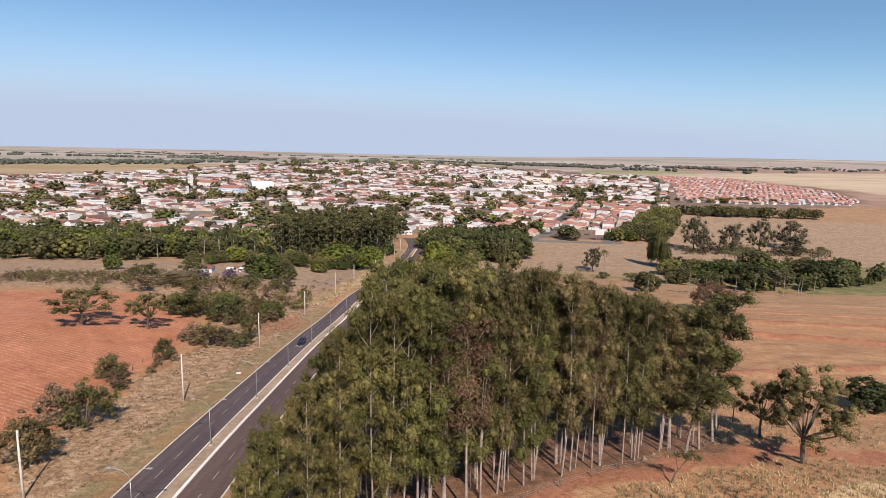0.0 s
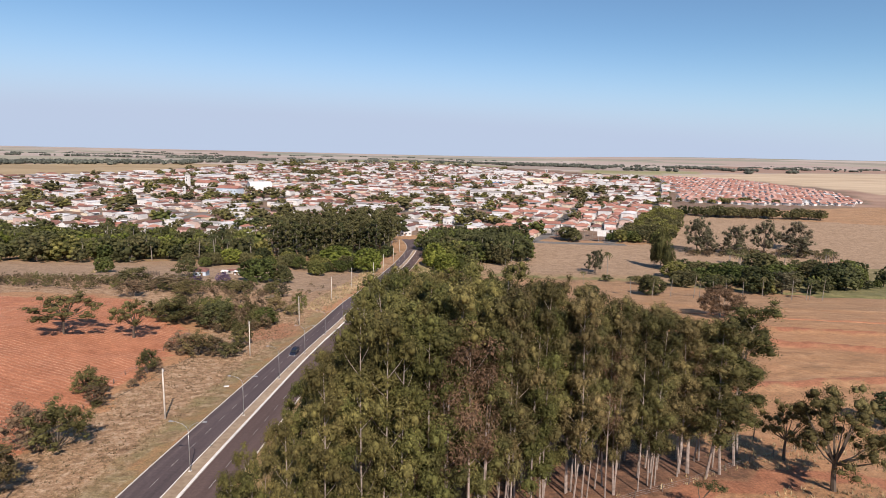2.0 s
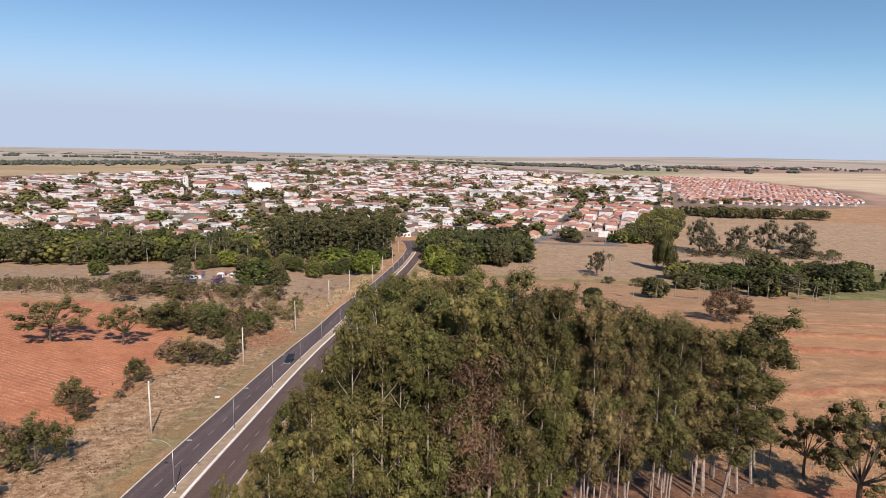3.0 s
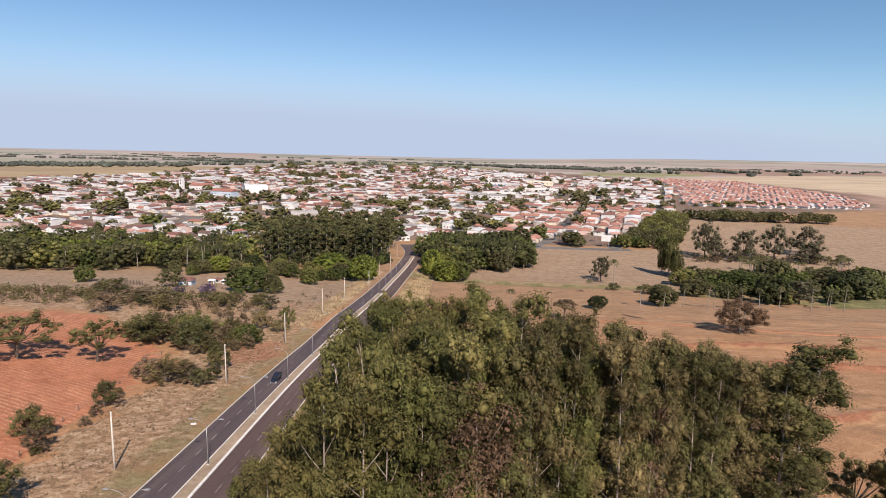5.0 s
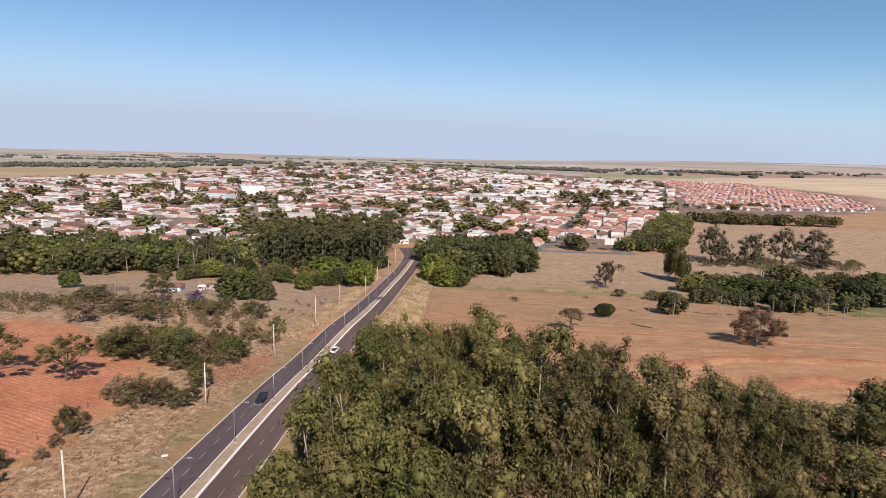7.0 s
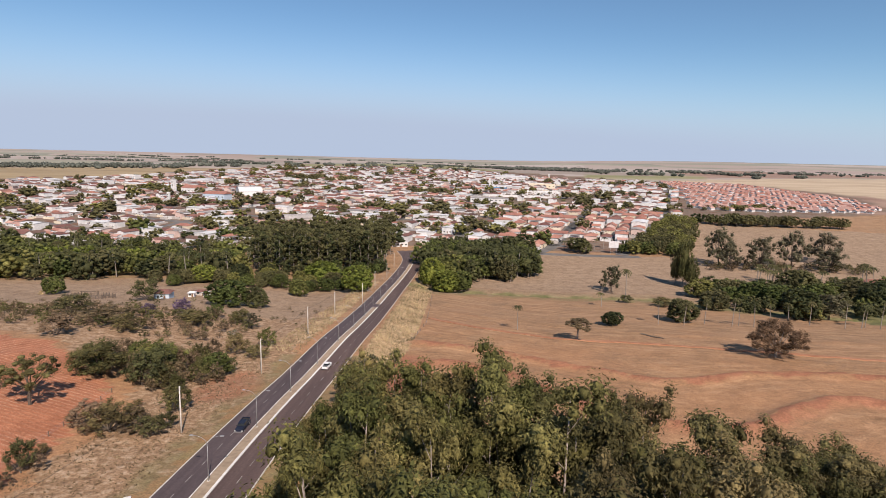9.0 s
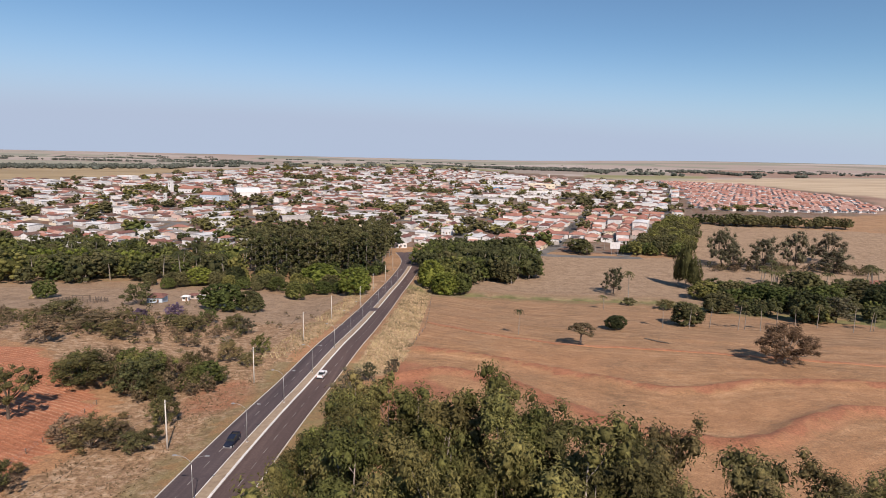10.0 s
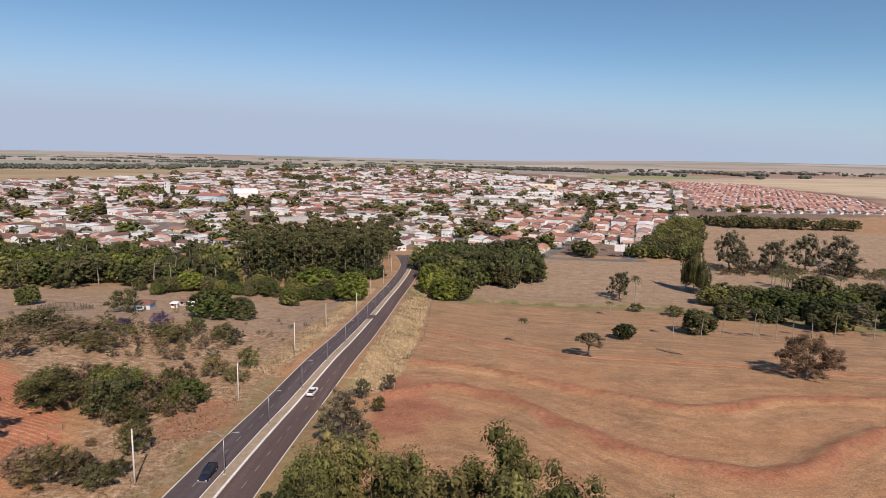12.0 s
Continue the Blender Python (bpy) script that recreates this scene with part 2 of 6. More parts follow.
def relief(x, y):
    """The land with its banks, tracks and small unevenness."""
    z = ground(x, y)
    for line, high, wide in ((BANK_LOW, 1.5, 2.2), (BANK_HIGH, 1.3, 2.2), (BANK_NEAR, 1.1, 2.2), (TRACK_FAR_2, 0.8, 2.2)):
        z = z + high * np.exp(-((off_line(x, y, line) / wide) ** 2))
    z = z - 1.6 * np.exp(-((off_line(x, y, STREAM) / 3.5) ** 2))
    clear = step(9.5, 16, np.abs(x - road_x(y))) * (1 - step(420, 430, y))
    return z + clear * (0.10 * np.sin(x * 0.41 + 1.3 * np.sin(y * 0.23)) + 0.10 * np.sin(y * 0.37 + 1.7 * np.sin(x * 0.19)))


def land(x, y):
    """The height at one place; beyond the stream's far side there are no banks."""
    return float((relief if y < 430 else ground)(np.array(float(x)), np.array(float(y))))


def inside(x, y, polygon):
    """1 where a place lies in the polygon, else 0."""
    hit = np.zeros(np.broadcast(x, y).shape, bool)
    for (ax, ay), (bx, by) in zip(polygon, polygon[1:] + polygon[:1]):
        cross = ((ay > y) != (by > y)) & (x < (bx - ax) * (y - ay) / ((by - ay) or 1e-9) + ax)
        hit ^= cross
    return hit.astype(float)


def linked(name, verts, faces, mats, parent=None, label="", smooth=False, slots=None):
    """Links a mesh from arrays as one object, under its thing where one is given."""
    me = bpy.data.meshes.new(name)
    verts = np.asarray(verts, np.float32)
    if isinstance(faces, tuple):
        loops, sizes = faces
    elif isinstance(faces, np.ndarray):
        loops, sizes = faces.ravel(), np.full(len(faces), faces.shape[1])
    else:
        loops, sizes = np.array([i for f in faces for i in f]), np.array([len(f) for f in faces])
    me.vertices.add(len(verts))
    me.vertices.foreach_set("co", verts.ravel())
    me.loops.add(len(loops))
    me.loops.foreach_set("vertex_index", loops.astype(np.int32))
    me.polygons.add(len(sizes))
    me.polygons.foreach_set("loop_start", (np.cumsum(sizes) - sizes).astype(np.int32))
    for m in mats if isinstance(mats, (list, tuple)) else [mats]:
        me.materials.append(m)
    if slots is not None:
        me.polygons.foreach_set("material_index", np.asarray(slots, np.int32))
    me.polygons.foreach_set("use_smooth", np.full(len(sizes), bool(smooth)))
    me.update(calc_edges=True)
    ob = new(name, me)
    if parent is not None:
        ob.parent = parent
    if label:
        tagged(ob, label)
    return ob


class Shape:
    """Vertices and faces gathered for one mesh."""

    def __init__(self):
        self.v, self.f, self.s = [], [], []

    def add(self, verts, faces, slot=0):
        n = len(self.v)
        self.v.extend([tuple(map(float, v)) for v in verts])
        self.f.extend([tuple(i + n for i in f) for f in faces])
        self.s.extend([slot] * len(faces))
        return self

    def box(self, cx, cy, cz, sx, sy, sz, slot=0, taper=1.0):
        x, y, z = sx / 2, sy / 2, sz / 2
        k = taper
        verts = [(cx - x, cy - y, cz - z), (cx + x, cy - y, cz - z), (cx + x, cy + y, cz - z), (cx - x, cy + y, cz - z),
                 (cx - x * k, cy - y * k, cz + z), (cx + x * k, cy - y * k, cz + z), (cx + x * k, cy + y * k, cz + z), (cx - x * k, cy + y * k, cz + z)]
        return self.add(verts, [(3, 2, 1, 0), (4, 5, 6, 7), (0, 1, 5, 4), (1, 2, 6, 5), (2, 3, 7, 6), (3, 0, 4, 7)], slot)

    def tube(self, points, radii, sides=6, slot=0):
        points = [Vector(p) for p in points]
        rings = []
        for i, p in enumerate(points):
            way = (points[min(i + 1, len(points) - 1)] - points[max(i - 1, 0)]).normalized()
            side = way.cross((0, 0, 1) if abs(way.z) < 0.9 else (1, 0, 0)).normalized()
            up = side.cross(way)
            rings.append([p + (side * math.cos(a) + up * math.sin(a)) * radii[i] for a in (2 * math.pi * k / sides for k in range(sides))])
        faces = []
        for i in range(len(points) - 1):
            for k in range(sides):
                a, b = i * sides + k, i * sides + (k + 1) % sides
                faces.append((a, b, b + sides, a + sides))
        faces.append(tuple(range(sides))[::-1])
        faces.append(tuple((len(points) - 1) * sides + k for k in range(sides)))
        return self.add([v for ring in rings for v in ring], faces, slot)

    def link(self, name, mats, parent=None, label="", smooth=False):
        return linked(name, self.v, self.f, mats, parent, label, smooth, self.s)


# ---- ground ----
def spaced(low, high, fine, out_low, out_high, growth):
    """Steps that are fine between low and high and grow beyond."""
    mid = list(np.arange(low, high + 0.01, fine))
    up, d = [], fine
    while (up[-1] if up else high) < out_high:
        d *= growth
        up.append((up[-1] if up else high) + d)
    down, d = [], fine
    while (down[-1] if down else low) > out_low:
        d *= growth
        down.append((down[-1] if down else low) - d)
    return np.array(down[::-1] + mid + up)


PLOUGHED = [(-500, 60), (-74, 84), (-72, 100), (-74.6, 124), (-76, 147), (-78, 172), (-80, 190), (-86, 196), (-102, 206), (-116, 219), (-132, 225), (-170, 218), (-500, 232)]
GROVE_FLOOR = [(-26, 55), (4, 76), (50, 100), (54, 112), (36, 116), (18, 122), (-8, 128), (-26, 126)]
FARM_GRASS = [(-460, 296), (-150, 300), (-60, 300), (-52, 400), (-128, 426), (-240, 390), (-460, 380)]
PASTURE = [(-14, 400), (250, 380), (420, 480), (520, 700), (290, 745), (200, 560), (60, 552), (0, 545)]
xs = spaced(-230, 300, 2.2, -7000, 7000, 1.06)
ys = spaced(50, 600, 2.2, -600, 7500, 1.05)
gx, gy = np.meshgrid(xs, ys)
gz = relief(gx, gy)
# far swells of the plain
gz = gz + step(1500, 2600, gy) * (6 * np.sin(gx * 0.0016 + 0.6) * np.sin(gy * 0.0021) + 3 * np.sin(gx * 0.004 + gy * 0.003)) * (1 - step(3900, 4700, gy))
gz = gz + step(2600, 4700, gy) * (30 * step(200, 2300, gx) + 5 * step(300, 2500, -gx) + 4)
cols = len(xs)
corner = (np.arange(len(ys) - 1)[:, None] * cols + np.arange(cols - 1)).ravel()
quads = np.stack([corner, corner + 1, corner + cols + 1, corner + cols], 1)
wob_x = gx + 1.6 * np.sin(gy * 0.31 + 2 * np.sin(gx * 0.11)) + 0.8 * np.sin(gy * 0.9)
wob_y = gy + 1.6 * np.sin(gx * 0.27 + 2 * np.sin(gy * 0.13)) + 0.8 * np.sin(gx * 0.8)
aside = np.abs(gx - road_x(gy))


def band(line, wide, soft=1.0):
    return 1 - step(wide - soft, wide + soft, off_line(wob_x, wob_y, line))


ploughed = inside(wob_x, wob_y, PLOUGHED)
# how far up the field a place lies, told by its contour banks
low_y, high_y, far_y = (np.interp(gx, *zip(*line)) for line in (BANK_LOW, BANK_HIGH, TRACK_FAR))
contour = np.where(gy < low_y, gy - low_y, np.where(gy < high_y, 30 * (gy - low_y) / (high_y - low_y), np.where(gy < far_y, 30 + 45 * (gy - high_y) / (far_y - high_y), 75 + gy - far_y)))
in_field = step(-22, -14, gx)
red = np.maximum.reduce([
    0.88 * band(BANK_LOW, 2.0, 1.6), 0.72 * band(BANK_HIGH, 1.8, 1.2), 0.85 * band(BANK_NEAR, 1.9, 1.4), 0.35 * band(TRACK_FAR, 1.8, 1.2),
    0.35 * band(TRACK_FAR_2, 1.8, 1.5), band(TRACK_NEAR, 2.4, 1.0),
    0.5 * (1 - step(5, 13, np.hypot((gx + 58) * 0.9, (gy - 203) * 0.55))),
    0.78 * (1 - step(-16, 13, gx + 5 * np.sin(gy * 0.17) + 4 * np.sin(gx * 0.37 + gy * 0.29))) * step(176, 200, gy) * (1 - step(230, 246, gy + 0.5 * gx)) * in_field,
    0.50 * step(-14, -2, contour) * (contour < 1) * in_field, 0.42 * step(23, 29, contour) * (contour < 31) * in_field,
    0.5 * (1 - step(8, 22, np.hypot((gx + 135) * 0.5, (gy - 318) * 1.5))),
])
town = inside(gx, gy, [(-800, 560), (-250, 540), (-60, 585), (90, 575), (170, 570), (300, 760), (640, 880), (760, 1120), (640, 1330), (420, 1330), (0, 1700), (-420, 1520), (-640, 1100), (-900, 1000)])
green = np.maximum.reduce([
    band(STREAM, 5, 4), 0.45 * (1 - step(10, 24, off_line(gx, gy, STREAM))) * (gy > 340),
    0.45 * (1 - step(12, 20, aside)) * (gy < 235),
    0.35 * inside(wob_x, wob_y, [(-400, 370), (-60, 380), (-60, 560), (-400, 560)]),
    0.8 * inside(gx, gy, [(205, 330), (400, 330), (400, 470), (240, 470)]),
])
pale = np.maximum.reduce([
    inside(wob_x, wob_y, [(34, 60), (60, 88), (90, 92), (140, 90), (260, 70), (260, -50), (0, -50), (10, 70)]),
    step(9, 12, gx - road_x(gy)) * (1 - step(20, 27, gx - road_x(gy))) * step(218, 235, gy) * (1 - step(420, 440, gy)),
    0.6 * step(9, 13, road_x(gy) - gx) * (1 - step(14, 24, road_x(gy) - gx)) * step(230, 260, gy) * (1 - step(420, 440, gy)),
])
scrub = np.maximum(inside(wob_x, wob_y, [(-400, 228), (-132, 232), (-100, 212), (-80, 204), (-72, 170), (-70, 90), (-50, 60), (-50, 230), (-52, 340), (-110, 345), (-400, 345)]) * (1 - ploughed), 0)
field_lines = contour + 1.5 * np.sin(gx * 0.05 + gy * 0.03)
ground_ob = linked("ground", np.stack([gx.ravel(), gy.ravel(), gz.ravel()], 1), quads, [], smooth=True)
olive = inside(gx, gy, [(-760, 985), (-590, 1105), (-420, 1480), (-630, 1435), (-960, 1315), (-2600, 760), (-3200, 500)])
green_field = np.maximum(inside(gx, gy, [(300, 1385), (600, 1430), (670, 1590), (335, 1510)]), inside(gx, gy, [(-420, 1590), (-150, 1640), (150, 1640), (60, 2900), (-320, 3000), (-600, 2400)]))
wheat = inside(gx, gy, [(450, 1345), (640, 1310), (735, 1135), (780, 1000), (3200, 700), (3200, 1960), (1500, 1800), (900, 1575), (620, 1440)])
brown = np.maximum(inside(gx, gy, [(560, 880), (900, 800), (3200, 600), (3200, 720), (780, 1010), (735, 1130), (650, 905)]), inside(gx, gy, [(615, 1490), (880, 1595), (1500, 1850), (2300, 2100), (1500, 3200), (700, 2300)]))
for name, r, g_, b_ in (("cover", red, green, pale), ("use", ploughed, town, scrub), ("crop", olive, wheat, brown), ("meadow", green_field, inside(wob_x, wob_y, GROVE_FLOOR), np.maximum(inside(wob_x, wob_y, PASTURE), 0.7 * inside(wob_x, wob_y, FARM_GRASS)))):
    layer = ground_ob.data.color_attributes.new(name, "FLOAT_COLOR", "POINT")
    layer.data.foreach_set("color", np.stack([r.ravel(), g_.ravel(), b_.ravel(), np.ones(r.size)], 1).astype(np.float32).ravel())
contour_layer = ground_ob.data.attributes.new("contour", "FLOAT", "POINT")
contour_layer.data.foreach_set("value", field_lines.astype(np.float32).ravel())


def soil():
    m = material("dry_land", 0.95)
    g = Graph(m)
    p = g.place()
    masks = []
    for name in ("cover", "use", "crop", "meadow"):
        a = g.node("ShaderNodeAttribute", attribute_name=name)
        s = g.node("ShaderNodeSeparateColor")
        g.link(a.outputs["Color"], s.inputs[0])
        masks.append(s.outputs)
    fine, mid, wide = g.noise(p, 1.1, 6, 0.7), g.noise(p, 0.16, 5, 0.65), g.noise(p, 0.022, 4, 0.6)
    rows_at = g.node("ShaderNodeCombineXYZ")
    where = g.node("ShaderNodeSeparateXYZ")
    g.link(p, where.inputs[0])
    g.link(g.math("MULTIPLY", where.outputs["X"], 0.035), rows_at.inputs[0])
    g.link(g.math("MULTIPLY", g.node("ShaderNodeAttribute", attribute_name="contour").outputs["Fac"], 0.30), rows_at.inputs[1])
    streak = g.noise(rows_at.outputs[0], 1.0, 4, 0.65)
    grit = g.noise(p, 3.2, 3, 0.7)
    tuft = g.noise(p, 0.55, 4, 0.75)

    def worn(mask, amount=0.7):
        """A mask with its edge frayed by the grain."""
        return g.grey(g.math("ADD", mask, g.math("MULTIPLY", g.math("SUBTRACT", mid, 0.5), amount)), 0.30, 0.62)

    dry = g.ramp(g.math("ADD", g.math("MULTIPLY", streak, 0.5), g.math("MULTIPLY", mid, 0.5)), [(0.36, (0.268, 0.148, 0.076)), (0.50, (0.375, 0.210, 0.108)), (0.64, (0.470, 0.283, 0.156))])
    dry = g.mix(g.math("MULTIPLY", g.grey(wide, 0.42, 0.60), 0.5), dry, (0.40, 0.210, 0.108))
    upper = g.grey(g.node("ShaderNodeAttribute", attribute_name="contour").outputs["Fac"], 40, 115)
    dry = g.mix(g.math("MULTIPLY", upper, 0.5), dry, g.ramp(streak, [(0.36, (0.225, 0.145, 0.085)), (0.64, (0.365, 0.250, 0.155))]))
    speck = g.grey(g.math("ADD", g.math("MULTIPLY", g.noise(p, 0.9, 5, 0.8), 0.6), g.math("MULTIPLY", g.noise(p, 0.05, 4), 0.4)), 0.48, 0.60)
    dry = g.mix(g.math("MULTIPLY", speck, 0.45), dry, (0.17, 0.118, 0.072))
    scrubby = g.ramp(tuft, [(0.33, (0.165, 0.100, 0.057)), (0.50, (0.325, 0.207, 0.120)), (0.66, (0.470, 0.345, 0.235))])
    c = g.mix(worn(masks[1][2]), dry, scrubby)
    straw = g.ramp(tuft, [(0.32, (0.235, 0.150, 0.082)), (0.50, (0.450, 0.315, 0.178)), (0.68, (0.610, 0.455, 0.280))])
    c = g.mix(worn(masks[0][2]), c, straw)
    grass = g.ramp(mid, [(0.35, (0.110, 0.112, 0.044)), (0.65, (0.215, 0.190, 0.088))])
    c = g.mix(worn(masks[0][1]), c, grass)
    earth = g.ramp(g.math("ADD", g.math("MULTIPLY", fine, 0.5), g.math("MULTIPLY", mid, 0.5)), [(0.36, (0.240, 0.099, 0.055)), (0.64, (0.390, 0.178, 0.101))])
    c = g.mix(worn(masks[0][0], 0.55), c, earth)
    grazed = g.ramp(g.math("ADD", g.math("MULTIPLY", tuft, 0.5), g.math("MULTIPLY", mid, 0.5)), [(0.36, (0.215, 0.146, 0.094)), (0.50, (0.300, 0.210, 0.138)), (0.64, (0.385, 0.278, 0.190))])
    c = g.mix(g.math("MULTIPLY", worn(masks[3][2], 0.4), g.math("SUBTRACT", 1.0, masks[0][1])), c, grazed)
    # brown leaf litter of the grove, with the trees' shade darkened into its colour
    shaded_litter = g.ramp(tuft, [(0.35, (0.095, 0.054, 0.035)), (0.65, (0.215, 0.114, 0.069))])
    c = g.mix(g.math("MULTIPLY", worn(masks[3][1]), g.math("SUBTRACT", 1.0, g.math("MULTIPLY", masks[0][0], 0.8))), c, shaded_litter)
    # rows of the plough, with pale straw left between them
    w = g.node("ShaderNodeTexWave", bands_direction="X")
    w.inputs["Scale"].default_value, w.inputs["Distortion"].default_value, w.inputs["Detail"].default_value, w.inputs["Detail Scale"].default_value = 0.22, 6.0, 4.0, 0.10
    turned = g.node("ShaderNodeMapping")
    turned.inputs["Rotation"].default_value = (0, 0, radians(-76))
    g.link(p, turned.inputs["Vector"])
    g.link(turned.outputs[0], w.inputs["Vector"])
    furrow = w.outputs["Fac"]
    patchy = g.grey(g.noise(p, 0.045, 4, 0.65), 0.40, 0.60)
    straw_rows = g.math("MULTIPLY", g.grey(furrow, 0.35, 0.98), g.grey(g.math("ADD", g.math("MULTIPLY", grit, 0.6), g.math("MULTIPLY", fine, 0.4)), 0.42, 0.62))
    residue = g.math("MULTIPLY", straw_rows, g.math("ADD", g.math("MULTIPLY", patchy, 0.6), 0.25))
    tilled = g.mix(residue, g.ramp(mid, [(0.35, (0.335, 0.128, 0.066)), (0.65, (0.440, 0.180, 0.096))]), (0.58, 0.36, 0.235))
    c = g.mix(worn(masks[1][0], 0.25), c, tilled)
    yard = g.ramp(g.noise(p, 0.09, 5), [(0.35, (0.16, 0.090, 0.062)), (0.55, (0.20, 0.15, 0.115)), (0.7, (0.11, 0.10, 0.065))])
    c = g.mix(masks[1][1], c, yard)
    # fields of the far plain, their colours paled and greyed to stand for haze
    sx = g.node("ShaderNodeSeparateXYZ")
    g.link(p, sx.inputs[0])
    cells = g.node("ShaderNodeTexVoronoi", feature="F1")
    cells.inputs["Scale"].default_value = 1.0
    g.link(g.stretched(p, (0.0013, 0.0034, 0.0)), cells.inputs["Vector"])
    tone = g.node("ShaderNodeSeparateColor")
    g.link(cells.outputs["Color"], tone.inputs[0])
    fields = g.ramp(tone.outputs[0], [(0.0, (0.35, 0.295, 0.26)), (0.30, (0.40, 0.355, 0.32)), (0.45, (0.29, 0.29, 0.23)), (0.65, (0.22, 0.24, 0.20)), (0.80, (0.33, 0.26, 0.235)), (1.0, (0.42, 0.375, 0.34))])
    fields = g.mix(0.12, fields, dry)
    c = g.mix(1.0, c, g.ramp(grit, [(0.28, (0.60, 0.60, 0.60)), (0.50, (1.0, 1.0, 1.0)), (0.72, (1.35, 1.35, 1.35))]), "MULTIPLY")
    c = g.mix(1.0, c, g.ramp(g.noise(p, 0.42, 7, 0.85), [(0.36, (0.82, 0.81, 0.80)), (0.50, (1.0, 1.0, 1.0)), (0.64, (1.13, 1.13, 1.12))]), "MULTIPLY")
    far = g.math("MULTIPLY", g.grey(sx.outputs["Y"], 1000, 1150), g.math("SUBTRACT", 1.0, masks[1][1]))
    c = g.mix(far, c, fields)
    for mask, low, high in ((masks[2][0], (0.27, 0.205, 0.120), (0.37, 0.285, 0.175)), (masks[2][1], (0.39, 0.305, 0.21), (0.50, 0.40, 0.285)), (masks[2][2], (0.25, 0.16, 0.12), (0.34, 0.235, 0.18)), (masks[3][0], (0.21, 0.205, 0.10), (0.29, 0.27, 0.15))):
        c = g.mix(mask, c, g.ramp(g.noise(g.stretched(p, (0.004, 0.02, 0.0)), 1.0, 5), [(0.38, low), (0.62, high)]))
    g.colour(c)
    height = g.math("ADD", g.math("MULTIPLY", tuft, 0.5), g.math("ADD", g.math("MULTIPLY", fine, 0.3), g.math("MULTIPLY", g.math("MULTIPLY", furrow, masks[1][0]), 0.04)))
    g.bump(height, 1.0, 0.38)
    return m


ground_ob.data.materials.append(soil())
tagged(ground_ob, "dry grassland and red soil sloping to a stream and a town", "ground", kind="structure")


# ---- road ----
def asphalt(name, dark, mid, light):
    m = material(name, 0.85)
    g = Graph(m)
    p = g.place()
    along = g.noise(g.stretched(p, (0.55, 0.02, 0.02)), 1.0, 4)
    f = g.math("ADD", g.math("MULTIPLY", along, 0.55), g.math("MULTIPLY", g.noise(p, 2.2, 6, 0.7), 0.45))
    c = g.ramp(f, [(0.36, dark), (0.52, mid), (0.66, light)])
    g.colour(c)
    g.bump(g.noise(p, 6, 5), 0.3, 0.02)
    return m


ASPHALT = asphalt("asphalt", (0.066, 0.051, 0.053), (0.098, 0.074, 0.075), (0.140, 0.106, 0.101))
ASPHALT_DUSTY = asphalt("dusty_asphalt", (0.078, 0.053, 0.048), (0.112, 0.076, 0.068), (0.155, 0.108, 0.094))
MEDIAN_FILL = grained("dry_median_soil", (0.26, 0.19, 0.13), (0.42, 0.33, 0.23), 0.9, 0.95, 0.3)


def strip(name, stations, left, right, up, thick, mats, parent=None, label=""):
    """A ribbon along the road between two offsets from its middle, raised over the land, with sides."""
    s = Shape()
    rows = []
    for y in stations:
        x0, slope = float(road_x(y)), float(road_x(y + 1) - road_x(y - 1)) / 2
        n = Vector((1, -slope, 0)).normalized()
        z = float(ground(np.array(x0), np.array(float(y))))
        rows.append([(x0 + n.x * left, y + n.y * left, z + up - thick), (x0 + n.x * left, y + n.y * left, z + up), (x0 + n.x * right, y + n.y * right, z + up), (x0 + n.x * right, y + n.y * right, z + up - thick)])
    verts = [v for row in rows for v in row]
    faces = []
    for i in range(len(rows) - 1):
        a = i * 4
        faces += [(a, a + 1, a + 5, a + 4), (a + 1, a + 2, a + 6, a + 5), (a + 2, a + 3, a + 7, a + 6)]
    faces += [(0, 3, 2, 1), tuple(len(verts) - 4 + k for k in range(4))]
    return s.add(verts, faces).link(name, mats, parent, label)


LONG = list(np.arange(-60, 561, 4.0))
road = tagged(new("road"), "two asphalt carriageways with a raised median between dry verges", "road", kind="structure")
strip("carriageway", LONG, -7.55, -1.3, 0.10, 0.6, ASPHALT, road)
strip("carriageway", LONG, 1.3, 7.75, 0.10, 0.6, ASPHALT_DUSTY, road)
strip("carriageway", list(np.arange(329, 343, 2.0)), -1.35, 1.35, 0.096, 0.5, ASPHALT, road)
strip("carriageway", list(np.arange(494, 561, 4.0)), -1.35, 1.35, 0.096, 0.5, ASPHALT, road)
for lo, hi in ((-60, 330), (341, 494)):
    run = list(np.arange(lo, hi + 0.1, 3.0))
    strip("median_fill", run, -1.12, 1.12, 0.24, 0.7, MEDIAN_FILL, road, "dry soil and straw in the median")
    strip("kerb", run, -1.32, -1.14, 0.27, 0.7, KERB_WHITE, road, "whitewashed concrete kerb")
    strip("kerb", run, 0.95, 1.42, 0.27, 0.7, KERB_WHITE, road, "whitewashed concrete kerb")
strip("kerb", LONG, -7.76, -7.53, 0.20, 0.7, CONCRETE, road, "weathered concrete kerb")
strip("kerb", LONG, 7.72, 7.92, 0.20, 0.7, CONCRETE, road, "weathered concrete kerb")
for side in (-4.4, 4.5):
    for y in np.arange(-20, 520, 7.0):
        strip("lane_dash", [y, y + 1.4, y + 2.8], side - 0.06, side + 0.06, 0.106, 0.012, PAINT_LINE, road)


